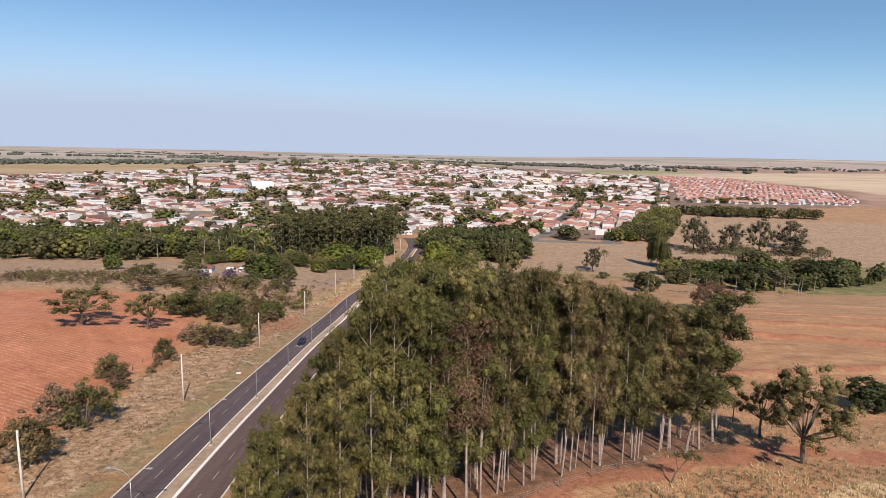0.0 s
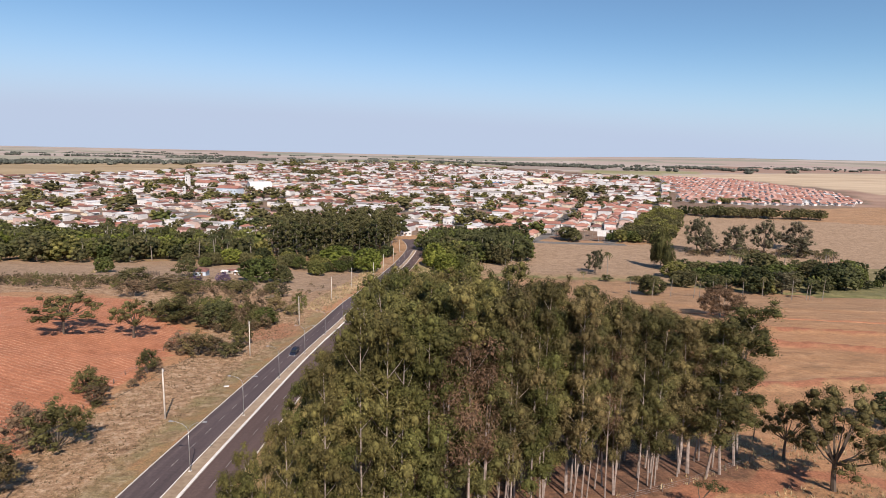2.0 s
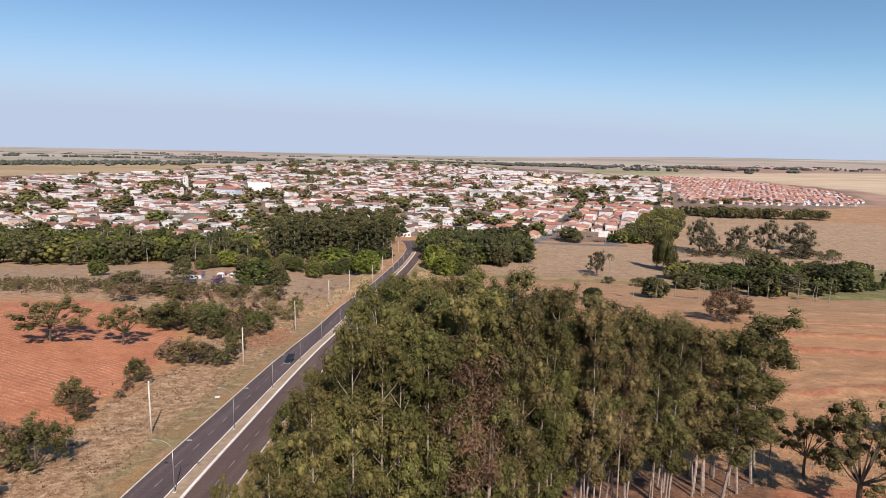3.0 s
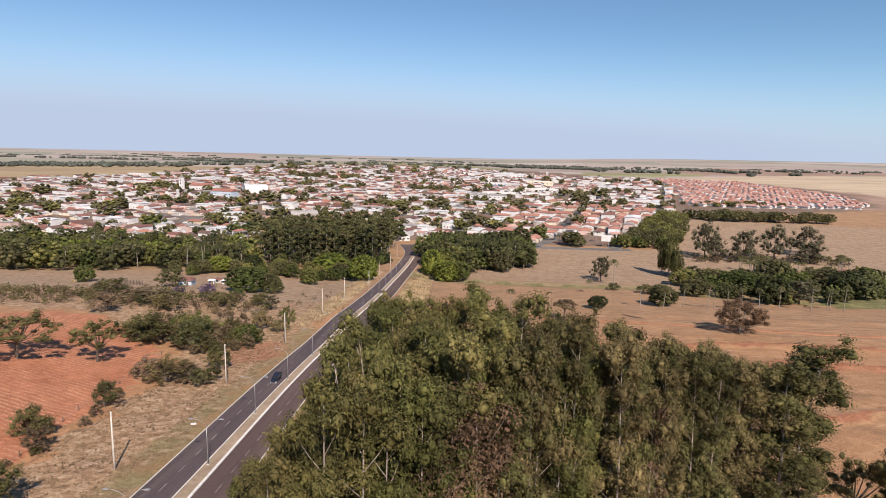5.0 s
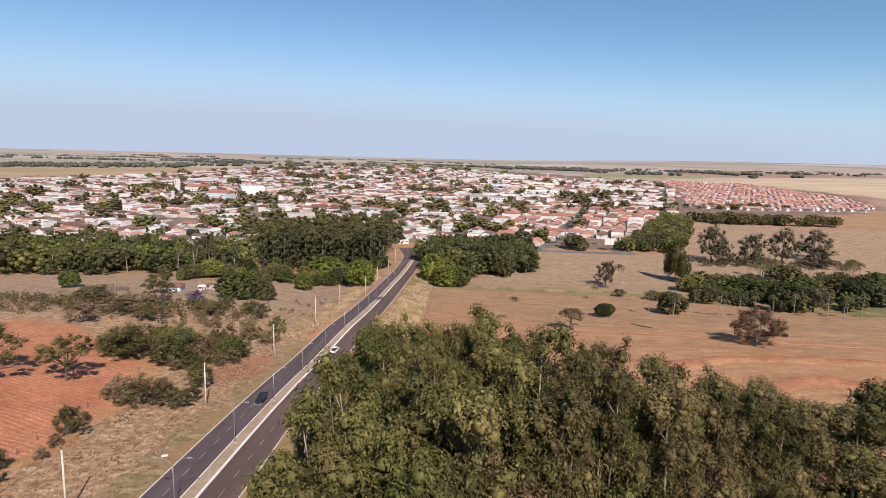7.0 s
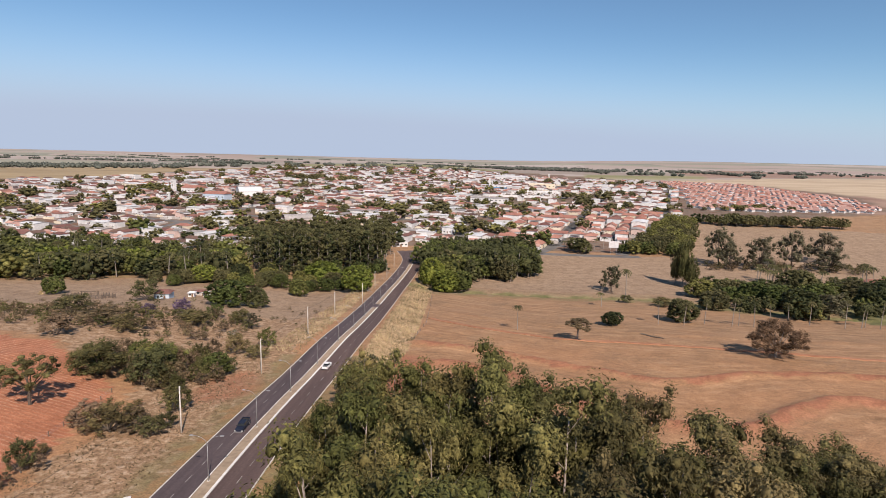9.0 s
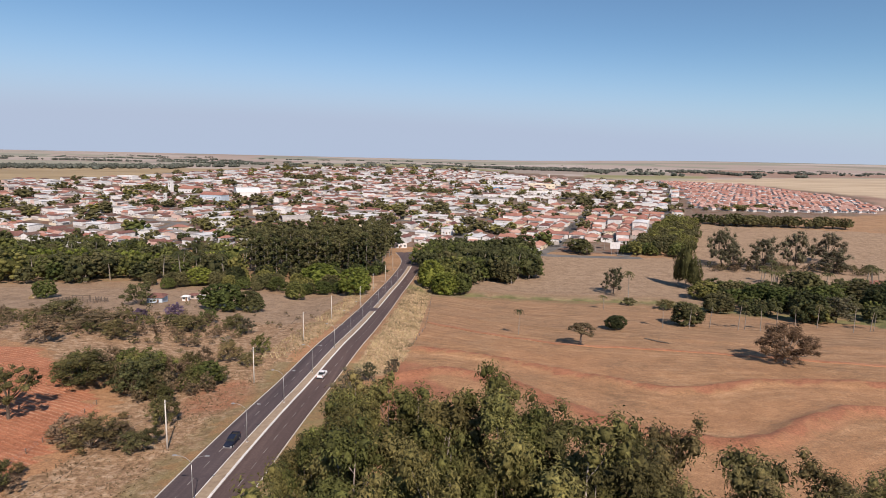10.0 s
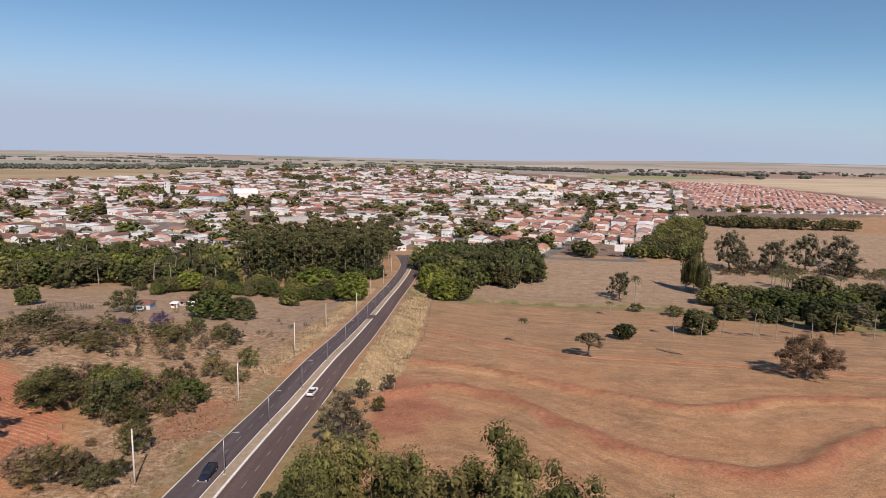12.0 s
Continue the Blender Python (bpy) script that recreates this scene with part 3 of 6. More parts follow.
# ---- trees ----
def ball_mesh(level):
    """A ball of triangles: 8 of them, 20, or 48."""
    if level == 0:
        v = np.array([(1, 0, 0), (0, 1, 0), (-1, 0, 0), (0, -1, 0), (0, 0, 1), (0, 0, -1)], float)
        return v, np.array([(0, 1, 4), (1, 2, 4), (2, 3, 4), (3, 0, 4), (1, 0, 5), (2, 1, 5), (3, 2, 5), (0, 3, 5)])
    if level == 1:
        ring = [(math.cos(k * math.pi / 5) * 0.894, math.sin(k * math.pi / 5) * 0.894, 0.447 if k % 2 else -0.447) for k in range(10)]
        faces = []
        for k in range(10):
            a, b, c = k, (k + 1) % 10, (k + 2) % 10
            faces += [(a, b, c), (a, c, 10)] if k % 2 else [(a, c, b), (c, a, 11)]
        return np.array(ring + [(0, 0, 1), (0, 0, -1)]), np.array(faces)
    index, verts, quads = {}, [], []

    def at(p):
        if p not in index:
            index[p] = len(verts)
            verts.append(np.array(p) / np.linalg.norm(p))
        return index[p]

    for axis in range(3):
        for sign in (-1, 1):
            for i in (-1, 0):
                for j in (-1, 0):
                    ring = []
                    for a, b in ((i, j), (i + 1, j), (i + 1, j + 1), (i, j + 1)):
                        p = [0, 0, 0]
                        p[axis], p[(axis + 1) % 3], p[(axis + 2) % 3] = sign, a, b
                        ring.append(at(tuple(p)))
                    quads.append(ring if sign > 0 else ring[::-1])
    quads = np.array(quads)
    return np.array(verts), np.concatenate([quads[:, (0, 1, 2)], quads[:, (0, 2, 3)]])


def leaf_cloud(rng, centres, radii, each, size, droop, flat=0.8, narrow=0.36, core=0.6, level=1, loose=0.5, lift=0.15):
    """Pointed leaves laid over clumps like shingles, each clump round a dense heart: arrays of corners and faces."""
    centres, radii = np.asarray(centres, float), np.asarray(radii, float)
    n = len(centres) * each
    way = rng.normal(size=(n, 3)) + (0, 0, 0.25)
    way /= np.linalg.norm(way, axis=1)[:, None]
    out = rng.uniform(0.55, 1.1, n)
    at = np.repeat(centres, each, 0) + way * (out * np.repeat(radii, each))[:, None] * (1, 1, flat)
    face = way + rng.normal(size=(n, 3)) * loose + (0, 0, lift)
    face /= np.linalg.norm(face, axis=1)[:, None]
    axis = rng.normal(size=(n, 3)) + np.array([0, 0, -droop * 2.2])
    axis -= face * (axis * face).sum(1)[:, None]
    axis /= np.linalg.norm(axis, axis=1)[:, None]
    across = np.cross(face, axis)
    long = size * rng.uniform(0.6, 1.3, n)[:, None]
    wide = long * (narrow * rng.uniform(0.75, 1.25, n))[:, None]
    verts = np.stack([at - across * wide * 0.5, at + across * wide * 0.5, at + axis * long], 1).reshape(-1, 3)
    faces = np.arange(n * 3).reshape(-1, 3)
    if core:
        ball, quads = ball_mesh(level)
        k = len(centres)
        hearts = centres[:, None] + ball * (radii * core)[:, None, None] * rng.uniform(0.72, 1.22, (k, len(ball), 1)) * (1, 1, flat)
        faces = np.concatenate([faces, (quads[None] + n * 3 + len(ball) * np.arange(k)[:, None, None]).reshape(-1, 3)])
        verts = np.concatenate([verts, hearts.reshape(-1, 3)])
    return verts, faces


def thing(name, label, category, group="", at=(0, 0, -500)):
    ob = tagged(new(name), label, category, group)
    ob.location = at
    return ob


moulds = []


def mould(ob):
    """A first copy from which the others are taken; removed at the end."""
    moulds.append(ob)
    return ob


def gum_tree(seed, high, leaf, wide=3.0, first=0.42, limbs=12, each=106, bark=None, name="eucalyptus_tree", label="tall eucalyptus with a pale bare trunk and drooping leaves", size=0.31, thick=0.14, narrow=0.52, core=0.47, level=1):
    """A tall slim tree: bare pale trunk, rising limbs, each with a few hanging clumps of leaves."""
    rng = np.random.default_rng(seed)
    root = thing(name, label, "tree")
    bend = rng.normal(size=(4, 2)) * 0.6
    steps = np.linspace(0, 1, 9)
    trunk = [(bend[:, 0] @ [t, t * t, math.sin(4 * t) * 0.6, t**3], bend[:, 1] @ [t, t * t, math.sin(3 * t) * 0.6, t**3], t * high * 0.96 - 0.4 * (t == 0)) for t in steps]
    s = Shape()
    s.tube(trunk, [thick * (1 - 0.85 * t) + 0.02 for t in steps], 6)
    centres, radii = [], []
    for i in range(limbs):
        t = first + (0.97 - first) * (i + rng.uniform(0, 1)) / limbs
        a = i * 2.4 + rng.uniform(-0.5, 0.5)
        rise = (t - first) / (1 - first)
        reach = wide * (0.50 + 0.50 * math.sin(math.pi * min(1, rise * 0.8 + 0.12))) * rng.uniform(0.55, 1.05)
        k = t * 8
        base = Vector(trunk[int(k)]).lerp(Vector(trunk[min(8, int(k) + 1)]), k - int(k))
        tip = base + Vector((math.cos(a) * reach, math.sin(a) * reach, rng.uniform(0.8, 2.4)))
        start = base - Vector((0, 0, reach * 0.8))
        s.tube([start, start.lerp(tip, 0.5) + Vector((0, 0, -0.25)), tip], [thick * 0.26, thick * 0.18, thick * 0.08], 4)
        for j in range(4):
            b = a + j * 1.57 + rng.uniform(-0.4, 0.4)
            far = rng.uniform(0.5, 0.95) if j else 0.0
            centres.append(tip + Vector((math.cos(b) * far, math.sin(b) * far, rng.uniform(-0.7, 0.2) if j else 0.35)))
            radii.append(rng.uniform(0.70, 1.28))
        # foliage close round the stem
        for near in (0.25, 0.6):
            centres.append(base.lerp(tip, near) + Vector(rng.normal(size=3)) * 0.35)
            radii.append(rng.uniform(0.75, 1.05))
    for j in range(4):
        centres.append(Vector(trunk[8]) + Vector(rng.normal(size=3)) * 0.55 + Vector((0, 0, 0.5 - 0.5 * j)))
        radii.append(rng.uniform(0.7, 1.0))
    v, f = leaf_cloud(rng, centres, radii, each, size, 0.9, 1.3, narrow, core, level, 0.5, 0.3)
    s.link("trunk", bark or BARK_PALE, root)
    linked("crown", v, f, leaf, root, smooth=True)
    return mould(root)


def broad_tree(seed, leaf, name="tree", label="", trunk_high=0.3, pads=22, per_pad=3, each=34, size=0.05, bark=None, droop=0.15, clump=0.13, low=-0.35, spread=0.40, thick=0.022, category="", core=0.6, every=2, flat=1.0, level=1):
    """A tree of height and width 1: trunk, spreading limbs, and a crown of pads, each a few clumps of leaves."""
    rng = np.random.default_rng(seed)
    root = thing(name, label, category or ("bush" if "bush" in name else "tree"))
    s = Shape()
    fork = Vector((rng.normal() * 0.03, rng.normal() * 0.03, trunk_high))
    s.tube([(0, 0, -0.05), fork * 0.5 + Vector((0.012, 0, 0)), fork], [thick * 1.25, thick, thick * 0.9], 6)
    centres, radii = [], []
    top = 0.97 - clump * 0.5
    mid = max(trunk_high + (1 - trunk_high) * 0.35, clump * 0.6)
    for i in range(pads):
        u = low + (1 - low) * (i + 0.5) / pads
        a = i * 2.39996 + rng.uniform(-0.35, 0.35)
        r = math.sqrt(max(0.03, 1 - max(u, 0.0) ** 2 * 0.97)) * spread * rng.uniform(0.72, 1.08) * (1.0 if i % 5 else 0.45)
        z = mid + u * (top - mid) * rng.uniform(0.85, 1.0) if u > 0 else mid + u * (mid - clump * 0.5) * 0.9
        c = Vector((math.cos(a) * r, math.sin(a) * r, z))
        if i % every == 0:
            s.tube([fork, fork.lerp(c, 0.5) + Vector((0, 0, -0.025)), c], [thick * 0.55, thick * 0.36, thick * 0.15], 4)
        for j in range(per_pad):
            centres.append(c + Vector(rng.normal(size=3)) * clump * 0.55)
            radii.append(clump * rng.uniform(0.65, 1.05))
    v, f = leaf_cloud(rng, centres, radii, each, size, droop, flat, 0.42, core, level)
    s.link("trunk", bark or BARK_DARK, root)
    linked("crown", v, f, leaf, root, smooth=True)
    return mould(root)


def dome_tree(seed, leaf, name="tree", label="", lift=0.05, pads=110, each=26, size=0.052, bark=None, clump=0.095, spread=0.42, category="tree", heart=0.66, lumpy=0.16, level=1):
    """A tree of height and width 1 with a full, close crown of many small clumps nearly down to the ground."""
    rng = np.random.default_rng(seed)
    root = thing(name, label, category)
    mid = lift + (1 - lift) * 0.42
    up, down = 0.98 - clump * 0.6 - mid, mid - lift - clump * 0.4
    knobs = rng.normal(size=(7, 3)) + (0, 0, 0.3)
    knobs /= np.linalg.norm(knobs, axis=1)[:, None]
    centres, radii = [], []
    for i in range(pads):
        u = -0.92 + 1.90 * (i + 0.5) / pads
        a = i * 2.39996 + rng.uniform(-0.3, 0.3)
        flat = math.sqrt(1 - u * u)
        way = np.array([math.cos(a) * flat, math.sin(a) * flat, u])
        swell = 1 - lumpy + 2 * lumpy * max(0.0, float((knobs @ way).max())) ** 5 + rng.uniform(-0.05, 0.05)
        r = spread * swell / max(flat, 0.35) * (flat if u > 0 else min(1.0, flat * 1.25))
        centres.append((way[0] * r, way[1] * r, mid + u * (up if u > 0 else down) * min(1.05, swell)))
        radii.append(clump * rng.uniform(0.75, 1.1))
    v, f = leaf_cloud(rng, centres, radii, each, size, 0.2, 0.9, 0.7, heart, level)
    ball, quads = ball_mesh(2 if pads > 60 else 1)
    inner = ball * (spread * 0.6, spread * 0.6, 1) * np.where(ball[:, 2:] > 0, (1, 1, up * 0.65), (1, 1, down * 0.7)) + (0, 0, mid)
    f = np.concatenate([f, quads + len(v)])
    v = np.concatenate([v, inner])
    s = Shape()
    s.tube([(0, 0, -0.05), (0.01, 0, mid * 0.5), (0, 0, mid)], [0.03, 0.024, 0.018], 6)
    s.link("trunk", bark or BARK_DARK, root)
    linked("crown", v, f, leaf, root, smooth=True)
    return mould(root)


def bare_tree(seed, name="bare_tree", label="leafless grey tree with thin spreading branches", leaf=None):
    """A leafless tree of height and width 1, forked again and again."""
    rng = np.random.default_rng(seed)
    root = thing(name, label, "tree")
    s = Shape()
    tips = []

    def grow(at, way, long, thick, depth):
        end = at + way * long
        s.tube([at, at.lerp(end, 0.5) + Vector(rng.normal(size=3)) * long * 0.05, end], [thick, thick * 0.8, thick * 0.6], 4)
        if depth == 0:
            tips.append(end)
            return
        for _ in range(3):
            turn = (way + Vector(rng.normal(size=3)) * 0.55 + Vector((0, 0, 0.12))).normalized()
            grow(end, turn, long * 0.72, thick * 0.58, depth - 1)

    grow(Vector((0, 0, -0.03)), Vector((0.05, 0, 1)), 0.25, 0.034, 4)
    s.link("trunk", BARK_GREY, root)
    if leaf:
        v, f = leaf_cloud(rng, tips, [0.06] * len(tips), 26, 0.035, 0.1)
        linked("crown", v, f, leaf, root, smooth=True)
    return mould(root)


def palm(seed, high, name="palm_tree", label="slim palm with a tuft of arching fronds"):
    rng = np.random.default_rng(seed)
    root = thing(name, label, "palm tree")
    s = Shape()
    lean = rng.normal(size=2) * 0.35
    top = Vector((lean[0], lean[1], high))
    s.tube([(0, 0, -0.4), (lean[0] * 0.3, lean[1] * 0.3, high * 0.5), top], [0.20, 0.15, 0.13], 6)
    s.link("trunk", BARK_GREY, root)
    fr = Shape()
    count = 16
    for i in range(count):
        a = 2 * math.pi * i / count + rng.uniform(-0.2, 0.2)
        lift = rng.uniform(0.1, 1.2)
        out = Vector((math.cos(a), math.sin(a), 0))
        side = Vector((-math.sin(a), math.cos(a), 0))
        long = rng.uniform(1.9, 2.6)
        spine = [top + out * long * t + Vector((0, 0, lift * t * long * 0.55 - 1.5 * t * t * long * 0.55)) for t in np.linspace(0, 1, 6)]
        for j in range(5):
            p, q = spine[j], spine[j + 1]
            for sgn in (-1, 1):
                tip = p.lerp(q, 0.8) + side * sgn * 0.55 * (1 - j * 0.12) + Vector((0, 0, -0.28))
                fr.add([p, q, tip], [(0, 1, 2)])
    fr.link("fronds", LEAF_DARK, root)
    return mould(root)


def put_tree(source, x, y, high, wide=None, turn=0.0, group="", label="", sink=0.0):
    """Sets a copy of a unit tree on the land, at its height and width."""
    wide = wide or high
    m = Matrix.Translation((x, y, land(x, y) - sink)) @ Matrix.Rotation(turn, 4, "Z") @ Matrix.Diagonal((wide, wide, high, 1))
    ob = copy_thing(source, m)
    return tagged(ob, label, group=group)


rng = random.Random(4)
GUMS = [gum_tree(s, 34.0 + s % 3 - 1.5 * (s % 2), LEAF_GUM, first=0.13 + 0.04 * (s % 4), limbs=15) for s in range(1, 6)]
GUMS_INNER = [gum_tree(s, 34.0 + s % 3 - 1.5 * (s % 2), LEAF_GUM, first=0.20 + 0.03 * (s % 4), limbs=15) for s in range(6, 11)]
GUMS_CROWN = [gum_tree(s, 34.0 + s % 3 - 1.5 * (s % 2), LEAF_GUM, wide=3.4, first=0.44, limbs=10) for s in range(11, 15)]
GUMS_GREY = [gum_tree(s, 34.0 + s % 3 - 1.5 * (s % 2), LEAF_GUM_GREY, first=0.18 + 0.05 * (s % 3), limbs=14) for s in range(15, 18)]
GUMS_GREY_CROWN = [gum_tree(s, 34.0 + s % 3 - 1.5 * (s % 2), LEAF_GUM_GREY, wide=3.4, first=0.44, limbs=10) for s in range(18, 20)]
GUMS_SLIM = [gum_tree(s, 28, LEAF_DARK, 2.4, 0.22, 9, 12, BARK_GREY, label="slender dark eucalyptus in a dense stand", size=0.8, narrow=0.42, core=0.72, level=0) for s in range(21, 25)]
GUM_DRY = gum_tree(31, 27, LEAF_RUST, 2.3, 0.40, 11, 56, core=0.0, label="half-dead eucalyptus with reddish dry leaves")
ROUND = [dome_tree(s, LEAF_GREEN, label="rounded green broadleaf tree") for s in (41, 42, 43)]
ROUND_DARK = [dome_tree(s, LEAF_DARK, label="dense dark green broadleaf tree", lumpy=0.20) for s in (51, 52, 53)]
ROUND_BRIGHT = [dome_tree(s, LEAF_BRIGHT, label="bright green mango-like tree with a full crown", lift=0.03, pads=120, each=34, size=0.044, clump=0.09, lumpy=0.13) for s in (61, 62)]
OPEN = [broad_tree(s, LEAF_GREYISH, label="open grey-green tree with visible limbs", trunk_high=0.20, pads=30, per_pad=3, each=44, size=0.032, clump=0.11, low=-0.6, spread=0.36, core=0.5, every=2) for s in (71, 72, 73)]
UMBRELLA = [broad_tree(s, LEAF_OLIVE, label="flat-crowned savanna tree standing in ploughed soil", trunk_high=0.34, pads=15, per_pad=5, each=60, size=0.026, clump=0.10, low=-0.25, spread=0.42, core=0.5, every=1, flat=0.95) for s in (74, 75)]
BIG = broad_tree(76, LEAF_OLIVE, label="large dark spreading tree with a stout trunk by the dirt track", trunk_high=0.27, pads=30, per_pad=4, each=90, size=0.022, clump=0.088, low=-0.35, spread=0.42, thick=0.024, core=0.55, every=2, flat=0.75)
BUSHES = [broad_tree(s, LEAF_OLIVE, "bush", "low olive-green bush in dry grass", 0.06, 24, 3, 46, 0.046, clump=0.13, core=0.42) for s in (81, 82)]
BUSHES_GREEN = [broad_tree(s, leaf, "bush", "low dark green bush in dry grass", 0.06, 24, 3, 46, 0.046, clump=0.13, core=0.42) for s, leaf in ((83, LEAF_DARK), (84, LEAF_GREEN))]
BUSHES_DRY = [broad_tree(s, LEAF_DRY, "bush", "dry brownish leafless-looking bush", 0.06, 18, 3, 40, 0.040, clump=0.13, core=0.5) for s in (85, 86)]
SCRUB = [broad_tree(s, leaf, "bush", "low dry bush in grass", 0.05, 12, 2, 14, 0.075, clump=0.18, core=0.5, level=0) for s, leaf in ((87, LEAF_OLIVE), (88, LEAF_DRY), (89, LEAF_DRY), (90, LEAF_DRY), (97, LEAF_OLIVE))]
RUSTY = broad_tree(91, LEAF_RUST, "brown_tree", "broad domed tree with dry reddish-brown foliage in the field", 0.16, 70, 3, 80, 0.026, BARK_GREY, clump=0.085, low=-0.65, spread=0.44, core=0.4, category="tree", every=6)
COLUMN = dome_tree(94, LEAF_OLIVE, "column_tree", "tall narrow grey-green tree at the pasture corner", 0.03, 90, 34, 0.040, BARK_GREY, clump=0.10, lumpy=0.42, heart=0.4)
BARE = [bare_tree(s) for s in (92, 93)]
THIN = bare_tree(95, "tree", "small grey tree with thin dry foliage", LEAF_DRY)
BLOSSOM = broad_tree(96, LEAF_PURPLE, "blossom_tree", "small tree with purple blossom among dry scrub", 0.25, 20, 3, 40, 0.045, BARK_GREY, clump=0.13, core=0.5, category="tree")
PALMS = [palm(s, 7.5 + s % 3) for s in (101, 102, 103)]
WOOD_DARK = [dome_tree(s, LEAF_DARK, label="dense dark green tree in the woods", lift=0.08, pads=40, each=15, size=0.062, clump=0.14, lumpy=0.26) for s in (54, 55)]
WOOD_GREEN = [dome_tree(s, leaf, label="green tree in the woods", lift=0.06, pads=40, each=15, size=0.062, clump=0.14, lumpy=0.26) for s, leaf in ((56, LEAF_GREEN), (57, LEAF_DARK), (58, LEAF_GREEN))]


GUMS_WOOD = [dome_tree(59, LEAF_BRIGHT, label="light green tree in the woods", lift=0.05, pads=40, each=15, size=0.062, clump=0.14, lumpy=0.22)]


def joined(name, spots, label, category):
    """Many trees as one mesh; spots are pairs of a source and a pose."""
    verts, loops, sizes, slots, mats, n = [], [], [], [], [], 0
    for source, m in spots:
        turn, move = np.array(m.to_3x3()), np.array(m.translation)
        for ob in source.children:
            me = ob.data
            co, vi, st = np.empty(len(me.vertices) * 3), np.empty(len(me.loops), np.int32), np.empty(len(me.polygons), np.int32)
            me.vertices.foreach_get("co", co)
            me.loops.foreach_get("vertex_index", vi)
            me.polygons.foreach_get("loop_total", st)
            verts.append(co.reshape(-1, 3) @ turn.T + move)
            loops.append(vi + n)
            sizes.append(st)
            if me.materials[0] not in mats:
                mats.append(me.materials[0])
            slots.append(np.full(len(st), mats.index(me.materials[0])))
            n += len(me.vertices)
    ob = linked(name, np.concatenate(verts), (np.concatenate(loops), np.concatenate(sizes)), mats, slots=np.concatenate(slots))
    return tagged(ob, label, category, kind="stuff")


# the eucalyptus grove beside the road
GROVE = [(-22, 58), (-6, 70), (6, 81.5), (20, 90), (34, 97), (47, 104), (49, 108), (34, 107), (20, 106), (10, 108), (2, 114), (-12, 117), (-19, 111), (-21.5, 84)]
FRONT = [(-22, 58), (-6, 70), (6, 81.5), (20, 90), (34, 97), (47, 104)]
spots = []
for gyy in np.arange(58, 122, 4.4):
    for gxx in np.arange(-26, 52, 4.4):
        x, y = gxx + rng.uniform(-1.4, 1.4), gyy + rng.uniform(-1.4, 1.4)
        if inside(np.array(x), np.array(y), GROVE):
            spots.append((x, y))
# the front rows stand closer
for back in (0.3, 3.2):
    for (ax, ay), (bx, by) in zip(FRONT, FRONT[1:]):
        n = int(math.hypot(bx - ax, by - ay) / 3.0)
        for k in range(n):
            t = (k + rng.uniform(0, 1)) / n
            spots.append((ax + (bx - ax) * t - 0.4 * back + rng.uniform(-0.6, 0.6), ay + (by - ay) * t + back + rng.uniform(-0.7, 0.7)))
BACK = [(-17, 113), (-12, 116), (2, 113.5), (9, 109), (15, 106)]
for (ax, ay), (bx, by) in zip(BACK, BACK[1:]):
    n = int(math.hypot(bx - ax, by - ay) / 1.9)
    for k in range(n):
        t = (k + rng.uniform(0, 1)) / n
        spots.append((ax + (bx - ax) * t + rng.uniform(-0.5, 0.5), ay + (by - ay) * t + rng.uniform(-2.6, 0.6)))
for x, y in spots:
    edge = max(0.0, min(1.0, (x + 23.5) / 15))
    right = max(0.0, (x - 14) / 32)
    k = (0.42 + 0.58 * edge) * (1.0 - 0.24 * right) * (rng.uniform(0.85, 0.99) if y < 96 else rng.uniform(0.90, 0.98))
    w = k * rng.uniform(0.88, 1.2) * (0.75 + 0.25 * edge)
    rim = float(off_line(np.array(x), np.array(y), GROVE + GROVE[:1]))
    grey = rng.random() < (x + 4) / 26
    if rng.random() < 0.03:
        source = GUM_DRY
    elif float(off_line(np.array(x), np.array(y), FRONT)) < 4.5 and x > -2:
        source = rng.choice(GUMS_GREY if grey else GUMS)
    elif rim > 7:
        source = rng.choice(GUMS_GREY_CROWN if grey else GUMS_CROWN)
    else:
        source = rng.choice(GUMS_GREY if grey else GUMS_INNER)
    put_tree(source, x, y, k, w * (1.25 if x > 34 else 1.0), rng.uniform(0, 6.28), "eucalyptus grove")
for x, y, k, w in ((50, 105, 0.84, 1.5), (46, 101.5, 0.74, 1.4), (52, 108, 0.72, 1.4), (43, 100, 0.78, 1.4)):
    put_tree(GUMS_GREY[int(x) % 3], x, y, k, w, x, "eucalyptus grove")
for x, y, k, w in ((0.3, 75.6, 1.02, 1.35), (3.6, 78.2, 1.08, 1.3), (-1.5, 79.5, 1.05, 1.2), (40.5, 101.5, 0.85, 1.2)):
    put_tree(GUM_DRY, x, y, k, w, x, "eucalyptus grove")


def tree_pose(x, y, high, wide, turn):
    return Matrix.Translation((x, y, land(x, y))) @ Matrix.Rotation(turn, 4, "Z") @ Matrix.Diagonal((wide, wide, high, 1))


